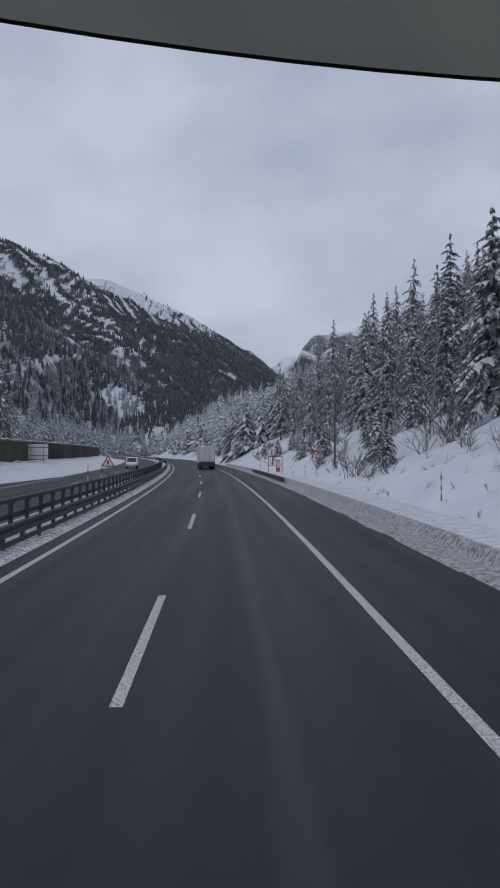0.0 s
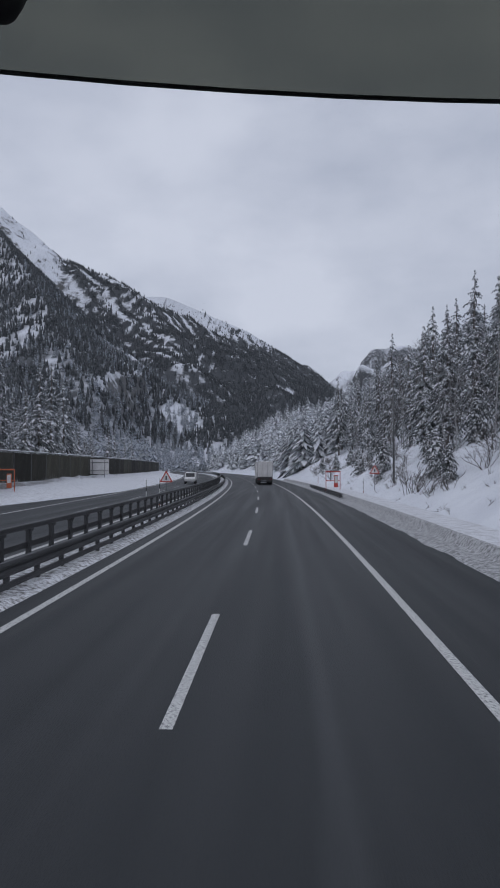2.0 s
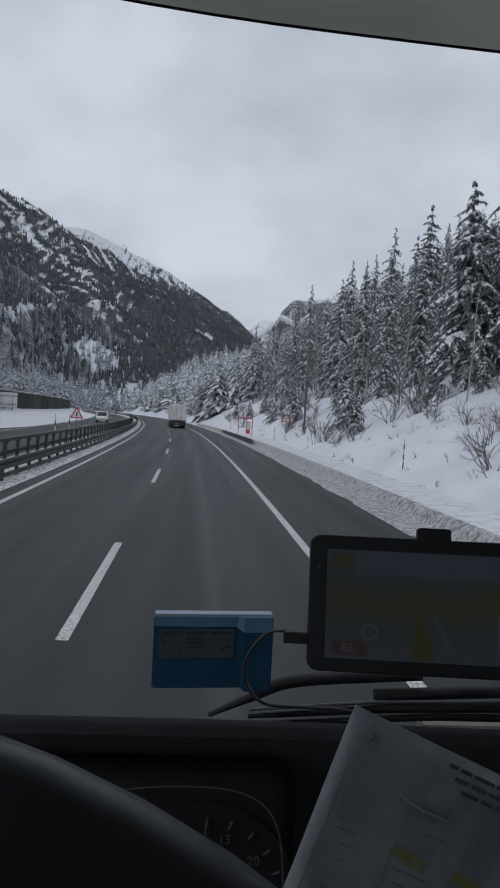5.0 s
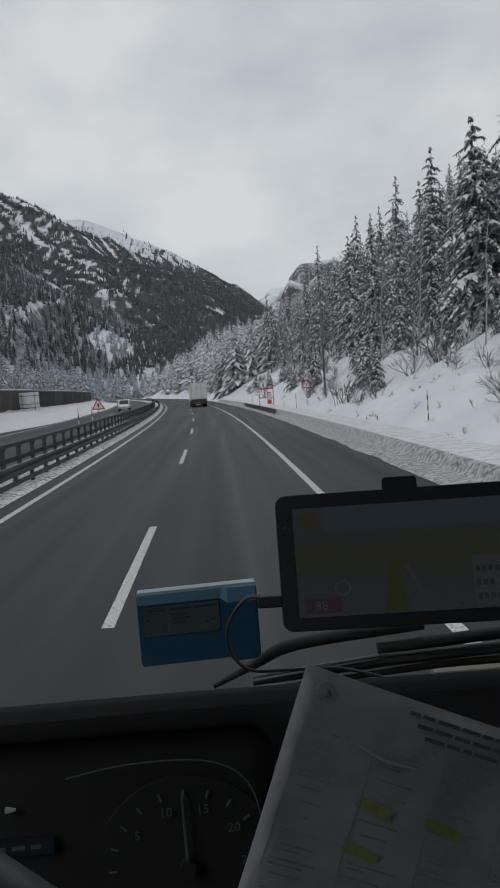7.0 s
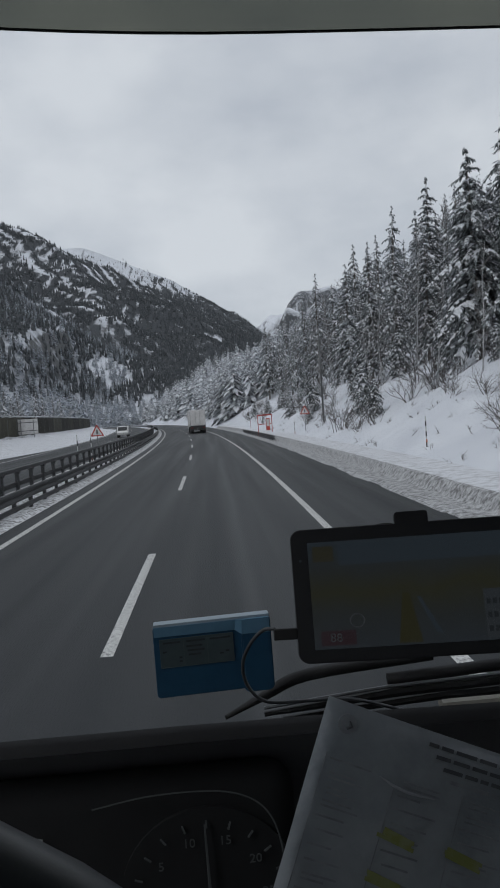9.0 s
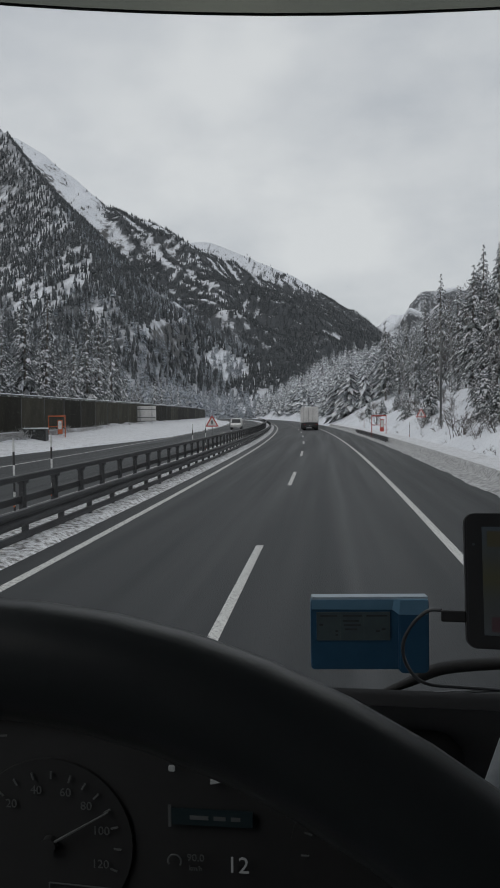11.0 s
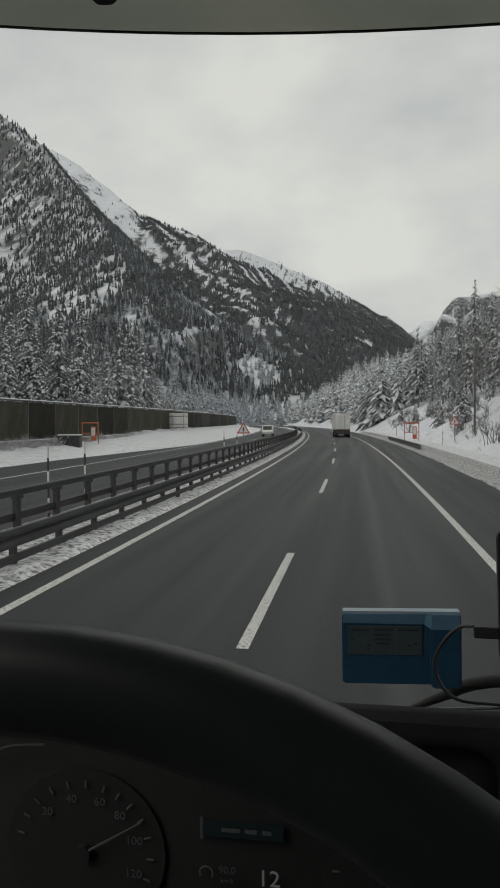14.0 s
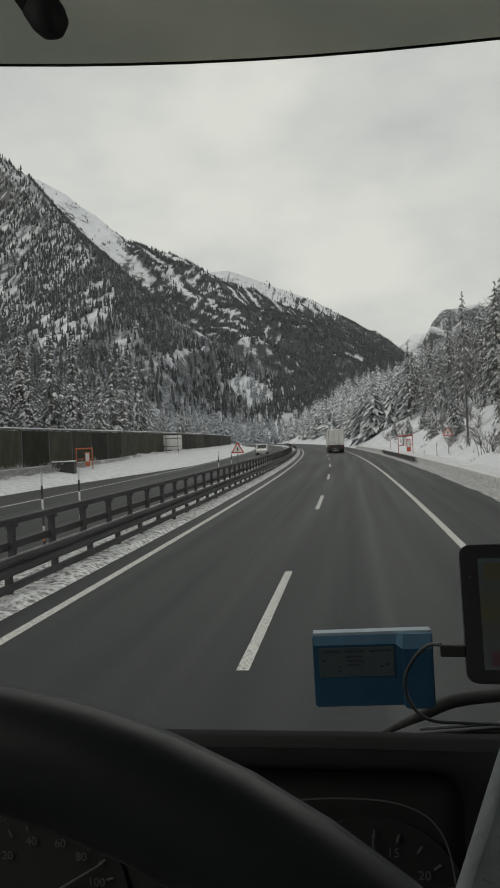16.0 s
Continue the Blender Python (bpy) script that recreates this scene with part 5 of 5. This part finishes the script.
def dashboard():
    ob = empty("dashboard", "matt black truck dashboard with a rounded top edge", "dashboard", (0, 0.5, 1.26))
    inv = Matrix.Translation((0, -0.5, -1.26))
    prof = [(0.62, 1.27), (0.52, 1.75), (0.555, 2.12), (0.56, 2.36), (0.545, 2.405), (0.520, 2.424), (0.500, 2.436), (0.488, 2.436), (0.492, 2.442), (0.505, 2.441), (0.56, 2.40), (0.65, 2.33), (0.73, 2.26), (0.80, 2.19), (0.80, 1.27)]
    rows = [[(x, y + 0.012 * abs(x + 0.6) ** 2, z - 0.020 * max(0, x + 0.45)) for y, z in prof] for x in np.linspace(-1.19, 1.19, 25)]
    # shaded face and skylit pad: one black in a lightened and a darkened colour
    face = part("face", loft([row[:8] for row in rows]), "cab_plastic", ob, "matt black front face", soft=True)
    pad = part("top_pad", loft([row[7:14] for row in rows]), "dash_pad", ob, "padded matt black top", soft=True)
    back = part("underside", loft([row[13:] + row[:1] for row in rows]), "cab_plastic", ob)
    for o in (face, pad, back):
        o.matrix_local = inv
    for x0 in (-0.12, 0.30):
        vent = part("air_vent", box(x0, x0 + 0.20, 0.540, 0.556, 2.20, 2.29, 0.008, 2), "device", ob, "dark air vent")
        vent.matrix_local = inv
        for k in range(4):
            part("vent_slat", box(x0 + 0.012, x0 + 0.188, 0.534, 0.541, 2.214 + 0.018 * k, 2.219 + 0.018 * k), "rubber", vent)
    return ob


dashboard()
cowl = part("cowl_panel", slab([[(-0.20, 0.93, 2.20), (1.15, 0.93, 2.20)], [(-0.17, 0.97, 2.235), (1.15, 0.97, 2.235)], [(-0.15, 1.06, 2.215), (1.15, 1.06, 2.215)]], (0, 0, -0.02)), "cowl")
tagged(cowl, "beige painted panel below the windscreen outside", "panel")


def steering_wheel():
    c, th = Vector((-0.624, 0.066, 2.370)), radians(60.5)
    ob = empty("steering_wheel", "black leather-covered steering wheel", "steering wheel", c)
    ob.rotation_euler = (th, 0, 0)
    bm = bmesh.new()
    big, small = 0.2343, 0.0157
    rings = []
    for k in range(72):
        a = 2 * math.pi * k / 72
        rings.append([((big + small * math.cos(b)) * math.cos(a), (big + small * math.cos(b)) * math.sin(a), small * 1.05 * math.sin(b)) for b in np.linspace(0, 2 * math.pi, 14, endpoint=False)])
    loft(rings + [rings[0]], bm, close=True)
    bmesh.ops.remove_doubles(bm, verts=bm.verts, dist=1e-5)
    part("rim", bm, "rim", ob, soft=True)
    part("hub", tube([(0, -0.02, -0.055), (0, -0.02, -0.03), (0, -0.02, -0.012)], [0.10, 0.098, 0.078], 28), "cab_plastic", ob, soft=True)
    for a in (200, 340, 270):
        d = Vector((math.cos(radians(a)), math.sin(radians(a)), 0))
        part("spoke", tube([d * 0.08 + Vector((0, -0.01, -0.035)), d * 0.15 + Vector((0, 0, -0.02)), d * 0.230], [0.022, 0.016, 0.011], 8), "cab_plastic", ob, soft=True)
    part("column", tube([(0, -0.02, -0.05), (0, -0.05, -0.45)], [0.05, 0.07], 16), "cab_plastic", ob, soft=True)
    return ob


steering_wheel()


def instruments():
    """The cluster behind the wheel. Its face looks towards the driver; local x right, y up, z to the driver."""
    ob = empty("instrument_cluster", "black instrument cluster with two faintly glowing dials and a small display", "instruments", (-0.627, 0.508, 2.32))
    ob.rotation_euler = (radians(90), 0, 0)
    z = 0.0
    part("housing", box(-0.215, 0.205, -0.14, 0.078, -0.045, -0.004, 0.02, 3), "dial", ob, soft=True)
    # no lamps here: the trim lines get a faint glow from the mark material
    part("hood_trim", tube(smooth_line([(-0.205, 0.03, 0.004), (-0.197, 0.049, 0.004), (-0.185, 0.064, 0.004), (-0.168, 0.073, 0.004), (-0.14, 0.076, 0.004)], 5), 0.0008, 6), "mark", ob, "thin trim line with a faint added glow")
    part("hood_trim", tube(smooth_line([(0.06, 0.067, 0.004), (0.10, 0.073, 0.004), (0.143, 0.073, 0.004), (0.168, 0.067, 0.004), (0.183, 0.055, 0.004), (0.191, 0.035, 0.004), (0.195, 0.0, 0.004)], 5), 0.0006, 6), "mark", ob)

    def marks(cx, cy, r, angles, numbers, needle, size):
        face = part("dial_face", tube([(cx, cy, -0.006), (cx, cy, -0.001)], r * 1.15, 40), "dial", ob)
        for a in angles:
            v = Vector((math.cos(radians(a)), math.sin(radians(a)), 0))
            bm = tube([Vector((cx, cy, 0.001)) + v * r * 0.90, Vector((cx, cy, 0.001)) + v * r], 0.0008, 5)
            part("tick", bm, "mark", face)
        for a, text in numbers:
            v = Vector((math.cos(radians(a)), math.sin(radians(a)), 0)) * r * 0.75
            written("numeral", text, size, "mark", face, Matrix.Translation((cx + v.x, cy + v.y, 0.001)))
        v = Vector((math.cos(radians(needle)), math.sin(radians(needle)), 0))
        part("needle", tube([Vector((cx, cy, 0.004)) - v * 0.004, Vector((cx, cy, 0.004)) + v * r * 0.98], [0.0012, 0.0006], 6), "mark", face)
        part("needle_cap", tube([(cx, cy, 0.0), (cx, cy, 0.006)], 0.006, 16), "dial", face)

    marks(-0.109, -0.008, 0.056, [168, 152, 136, 120, 104, 88, 72, 59, 46, 31, 16, -2, -20], [(136, "20"), (104, "40"), (72, "60"), (46, "80"), (16, "100"), (-20, "120")], 31, 0.0092)
    marks(0.139, -0.006, 0.056, [180, 162, 144, 126, 108, 90, 72, 54, 36, 18, 0, -18], [(144, "5"), (108, "10"), (72, "15"), (36, "20"), (0, "25")], 91, 0.0092)
    written("gear_number", "12", 0.0175, "glow", ob, Matrix.Translation((0.036, -0.017, 0.001)))
    written("speed_setting", "90.0", 0.0078, "mark", ob, Matrix.Translation((0.004, -0.013, 0.001)))
    written("speed_unit", "km/h", 0.005, "mark", ob, Matrix.Translation((0.004, -0.021, 0.001)))
    part("display_bar", box(-0.014, 0.047, 0.012, 0.024, -0.001, 0.0005, 0, 1), "glow_blue", ob, "dim blue display bar")
    part("display_edge", box(-0.0165, -0.0145, 0.010, 0.026, -0.001, 0.001, 0, 1), "mark", ob)
    for k, (x0, x1) in enumerate(((0.0, 0.014), (0.018, 0.027), (0.031, 0.038))):
        part("display_words", box(x0, x1, 0.0165, 0.0195, 0.0006, 0.001, 0, 1), "mark", ob)
    part("warning_lamp", box(-0.016, -0.011, 0.052, 0.057, -0.001, 0.001, 0.001, 1), "glow", ob, "small lit warning lamp")
    part("warning_lamp", tube([(0.016, 0.046, 0.0), (0.023, 0.046, 0.0)], [0.0025, 0.001], 6), "glow", ob)
    part("cruise_icon", tube([(-0.012 + 0.005 * math.cos(a), -0.016 + 0.005 * math.sin(a), 0.001) for a in np.linspace(-0.6, 3.7, 12)], 0.0007, 5), "mark", ob)
    part("odometer_frame", tube([(-0.110, -0.039, 0.001), (-0.056, -0.041, 0.001), (-0.056, -0.062, 0.001), (-0.110, -0.060, 0.001), (-0.110, -0.039, 0.001)], 0.0006, 5), "mark", ob)
    return ob


instruments()


def framed(origin, right, down):
    """A pose whose x runs along right, y up and z towards the viewer, with its origin at the given corner."""
    r = Vector(right).normalized()
    d = Vector(down)
    d = (d - r * d.dot(r)).normalized()
    n = r.cross(-d)
    return Matrix((( r.x, -d.x, n.x, origin[0]), (r.y, -d.y, n.y, origin[1]), (r.z, -d.z, n.z, origin[2]), (0, 0, 0, 1)))


def rounded(w, h, z0, z1, rad, seg=5):
    """A plate from the origin to the right and down, with rounded corners."""
    bm = bmesh.new()
    v = []
    for cx, cy, a0 in ((w - rad, -rad, 0), (rad, -rad, 90), (rad, -h + rad, 180), (w - rad, -h + rad, 270)):
        for k in range(seg + 1):
            a = radians(a0 + 90 * k / seg)
            v.append(bm.verts.new((cx + rad * math.cos(a), cy + rad * math.sin(a), z0)))
    f = bm.faces.new(v)
    g = bmesh.ops.extrude_face_region(bm, geom=[f])
    bmesh.ops.translate(bm, vec=(0, 0, z1 - z0), verts=[q for q in g["geom"] if isinstance(q, bmesh.types.BMVert)])
    top = [e for e in bm.edges if all(abs(q.co.z - z1) < 1e-6 for q in e.verts)]
    bmesh.ops.bevel(bm, geom=top, offset=min(0.0015, rad * 0.3), segments=2, affect="EDGES")
    return bm


def sat_nav():
    ob = empty("sat_nav", "black tablet sat nav with a dim map on its screen", "sat nav")
    ob.matrix_basis = framed((-0.399, 0.662, 2.546), (0.212, -0.024, 0.003), (-0.002, -0.023, -0.116)) @ Matrix.Diagonal((1.055, 1.0, 1.0, 1.0))
    w, h = 0.200, 0.120
    part("body", rounded(w, h, -0.016, 0.0, 0.009), "device", ob)
    part("side_band", rounded(w + 0.0016, h + 0.0016, -0.012, -0.006, 0.0095), "edge", ob, "thin silver side band").location = (-0.0008, 0.0008, 0)
    scr = part("screen", box(0.014, 0.190, -0.108, -0.012, -0.0002, 0.0006), "screen", ob, "dim glossy screen with a faint map")
    part("map_sky", box(0.040, 0.189, -0.034, -0.013, 0.0007, 0.0009), "screen_sky", scr)
    part("map_road", slab([[(0.086, -0.106, 0.0008), (0.106, -0.106, 0.0008)], [(0.092, -0.062, 0.0008), (0.098, -0.062, 0.0008)]], (0, 0, 0.0003)), "screen_road", scr)
    part("map_side_road", slab([[(0.118, -0.098, 0.0008), (0.124, -0.100, 0.0008)], [(0.104, -0.066, 0.0008), (0.107, -0.066, 0.0008)]], (0, 0, 0.0003)), "screen_sky", scr)
    part("map_panel", box(0.160, 0.189, -0.106, -0.063, 0.0007, 0.0009), "screen_panel", scr, "pale panel with three lines of writing")
    for k, n in enumerate((4, 3, 5)):
        for j in range(n):
            part("map_text", box(0.162 + 0.0052 * j, 0.1655 + 0.0052 * j, -0.0765 - 0.012 * k, -0.0715 - 0.012 * k, 0.0010, 0.0012), "screen_ink", scr)
    written("speed_number", "88", 0.011, "screen_text", scr, Matrix.Translation((0.033, -0.0985, 0.0012)))
    part("speed_field", box(0.020, 0.050, -0.105, -0.092, 0.0007, 0.0010), "screen_red", scr, "dim red speed field")
    part("speed_ring", tube([(0.052 + 0.006 * math.cos(a), -0.084 + 0.006 * math.sin(a), 0.001) for a in np.linspace(0, 6.283, 17)], 0.0007, 5), "screen_text", scr)
    part("turn_field", box(0.018, 0.036, -0.030, -0.016, 0.0007, 0.0010), "screen_turn", scr)
    part("mount_tab", rounded(0.029, 0.013, -0.010, -0.002, 0.003), "device", ob, "black mount clip on the top edge").location = (0.092, 0.011, 0)
    part("mount_arm", tube([(0.10, -0.05, -0.014), (0.10, -0.045, -0.08), (0.10, -0.03, -0.150)], 0.009, 10), "device", ob)
    part("mount_foot", tube([(0.10, -0.03, -0.148), (0.10, -0.027, -0.165)], [0.022, 0.034], 20), "rubber", ob)
    part("plug", box(-0.021, 0.0, -0.098, -0.088, -0.011, -0.003, 0.001, 1), "rubber", ob, "black charging plug")
    part("lens_dot", tube([(0.007, -0.028, 0.0), (0.007, -0.028, 0.001)], 0.0012, 10), "label", ob)
    return ob


sat_nav()
cable_pts = [(-0.418, 0.665, 2.455), (-0.430, 0.672, 2.452), (-0.443, 0.682, 2.436), (-0.451, 0.690, 2.414), (-0.447, 0.692, 2.392), (-0.430, 0.69, 2.376), (-0.390, 0.70, 2.369), (-0.34, 0.72, 2.358), (-0.28, 0.745, 2.330)]
cable = part("charging_cable", tube(smooth_line(cable_pts), 0.0018, 8), "cable", soft=True)
tagged(cable, "thin black charging cable looping below the sat nav", "cable")


def toll_box():
    ob = empty("toll_box", "blue plastic toll transponder fixed inside the windscreen", "toll box")
    ob.matrix_basis = framed((-0.542, 0.748, 2.4405), (0.125, 0.008, 0.001), (0.0, 0.0, -1))
    w, h = 0.125, 0.076
    part("body", rounded(w, h, -0.013, 0.0, 0.004), "blue", ob)
    part("top_edge", rounded(w - 0.002, 0.0034, -0.012, 0.0010, 0.0012), "blue_light", ob, "top edge painted pale with sky light").location = (0.001, 0.0026, 0)
    band = [[(0.001, 0.0, 0.0018), (0.088, 0.0, 0.0022), (0.094, 0.0, 0.0048), (0.123, 0.0, 0.0048)], [(0.001, -0.0105, 0.0010), (0.086, -0.0110, 0.0012), (0.093, -0.0155, 0.0044), (0.123, -0.0160, 0.0044)]]
    part("top_band", slab(band, (0, 0, -0.004)), "blue_mid", ob, "sloping upper band painted a half-lit blue")
    part("raised_end", rounded(0.032, h - 0.002, -0.012, 0.004, 0.006), "blue", ob).location = (0.0925, -0.005, 0)
    lab = part("display", box(0.006, 0.084, -0.044, -0.0135, -0.001, 0.0008), "label", ob, "grey display label")
    for x0, x1, y0, y1 in ((0.006, 0.084, -0.0142, -0.0135), (0.006, 0.084, -0.044, -0.0434), (0.006, 0.0066, -0.044, -0.0135), (0.0834, 0.084, -0.044, -0.0135), (0.031, 0.0315, -0.043, -0.0142), (0.056, 0.0565, -0.043, -0.0142)):
        part("label_edge", box(x0, x1, y0, y1, 0.0009, 0.0011), "label_line", lab)
    for k, (x0, x1, y) in enumerate(((0.034, 0.051, -0.023), (0.035, 0.053, -0.0275), (0.036, 0.049, -0.032), (0.026, 0.029, -0.034), (0.026, 0.029, -0.038), (0.069, 0.073, -0.034), (0.075, 0.079, -0.032), (0.010, 0.028, -0.0175), (0.034, 0.054, -0.0175), (0.059, 0.081, -0.0175), (0.009, 0.013, -0.027))):
        part("print", box(x0, x1, y - 0.0010, y + 0.0010, 0.0009, 0.0011), "ink", lab)
    part("holder", box(0.04, 0.085, -0.066, -0.045, -0.10, -0.013, 0.004, 1), "blue", ob)
    return ob


toll_box()


def papers():
    ob = empty("paper_sheet", "printed delivery papers in a clear sleeve with yellow marker strokes", "papers")
    ob.matrix_basis = framed((-0.400, 0.460, 2.472), (0.134, 0.0, -0.060), (-0.036, -0.03, -0.113))

    def lie(x, y):
        i, j = x / 0.21, -y / 0.0285
        return 0.0022 * math.sin(5 * i + 0.6 * j) - 0.012 * i * i + 0.0012 * math.sin(9 * i - 1.1 * j)

    rows = [[(0.21 * i / 16, -0.285 * j / 20, lie(0.21 * i / 16, -0.285 * j / 20)) for i in range(17)] for j in range(21)]
    sheet = part("sheet", slab(rows, (0, 0, -0.0012)), "paper", ob, soft=True)

    def patch(name, x0, x1, y0, y1, material, label="", lift=0.0005, skew=0.0):
        xs = np.linspace(x0, x1, 7)
        bm = slab([[(x, y + skew * (x - x0), lie(x, y) + lift) for x in xs] for y in (y0, (y0 + y1) / 2, y1)], (0, 0, 0.0002))
        return part(name, bm, material, sheet, label)

    r = np.random.default_rng(3)
    part("emblem", tube([(0.016, -0.0125, lie(0.016, -0.0125) - 0.001), (0.016, -0.0125, lie(0.016, -0.0125) + 0.0012)], 0.0062, 20), "print", sheet, "dark round emblem")
    part("emblem_mark", tube([(0.0165, -0.0105, lie(0.016, -0.0125) + 0.0013), (0.0185, -0.0135, lie(0.016, -0.0125) + 0.0014), (0.0160, -0.0155, lie(0.016, -0.0125) + 0.0013)], [0.0008, 0.0016, 0.0008], 6), "header_ink", sheet)
    part("sleeve_crease", tube([(0.045 + 0.01 * k, -0.036 - 0.002 * math.sin(k) - 0.0012 * k, lie(0.045 + 0.01 * k, -0.038) + 0.001) for k in range(5)], [0.0004, 0.0009, 0.0010, 0.0008, 0.0003], 6), "crease", sheet, "crease in the sleeve with its glint painted pale")
    for k in range(4):
        x = 0.072 + 0.007 * k
        while x < 0.19:
            ln = 0.006 + 0.012 * r.random()
            patch("print_line", x, x + ln, -0.0090 - 0.0062 * k, -0.0066 - 0.0062 * k, "header_ink" if k < 3 else "print")
            x += ln + 0.0022
    for k in range(64):
        x0 = 0.010 + 0.048 * (k % 4) + 0.005 * r.random()
        y0 = -0.034 - 0.0085 * (k // 4) - 0.001 * r.random()
        for row in range(1 + int(2 * r.random())):
            patch("print_line", x0, x0 + 0.012 + 0.022 * r.random(), y0 - 0.0012 - 0.0030 * row, y0 - 0.0030 * row, "print")
    for x in (0.008, 0.056, 0.104, 0.152, 0.200):
        patch("table_rule", x, x + 0.0006, -0.170, -0.033, "print")
    for x0, y0, ln in ((0.054, -0.070, 0.029), (0.099, -0.070, 0.032), (0.052, -0.097, 0.028), (0.056, -0.128, 0.026)):
        for k in range(3):
            a, b = x0 + 0.0035 * r.random() + 0.0012 * k, x0 + ln - 0.006 * r.random()
            patch("marker_stroke", a, b, y0 + 0.0021 * k - 0.0004, y0 + 0.0021 * k + 0.0020, "marker", "yellow marker stroke", 0.0008 + 0.00005 * k, -0.16 + 0.04 * r.random())
    return ob


papers()


def wiper(points, blade, label):
    ob = empty("windscreen_wiper", label, "wiper", points[0], "windscreen wipers")
    inv = Matrix.Translation(-Vector(points[0]))
    a = part("arm", tube(smooth_line(points, 5), [min(0.0085, 0.003 + 0.0007 * k) for k in range(5 * (len(points) - 1) + 1)], 8), "rubber", ob, soft=True)
    b = part("blade", tube(blade, [0.003] + [0.006] * (len(blade) - 2) + [0.003], 6), "rubber", ob)
    c = part("blade_spring", tube([(x, y - 0.004, z + 0.010) for x, y, z in blade], 0.0022, 6), "galv", ob, "thin metal spring strip")
    for o in (a, b, c):
        o.matrix_local = inv
    return ob


wiper([(-0.474, 0.905, 2.270), (-0.42, 0.905, 2.295), (-0.363, 0.91, 2.315), (-0.20, 0.91, 2.328)], [(-0.424, 0.90, 2.272), (-0.26, 0.90, 2.286), (-0.08, 0.90, 2.291), (0.22, 0.90, 2.289)], "black wiper arm with a long blade below the windscreen")
wiper([(0.38, 0.905, 2.25), (0.12, 0.91, 2.312), (-0.08, 0.91, 2.308), (-0.26, 0.91, 2.299)], [(-0.40, 0.904, 2.262), (-0.18, 0.904, 2.276), (0.12, 0.904, 2.276), (0.45, 0.904, 2.272)], "second black wiper crossing the first one")
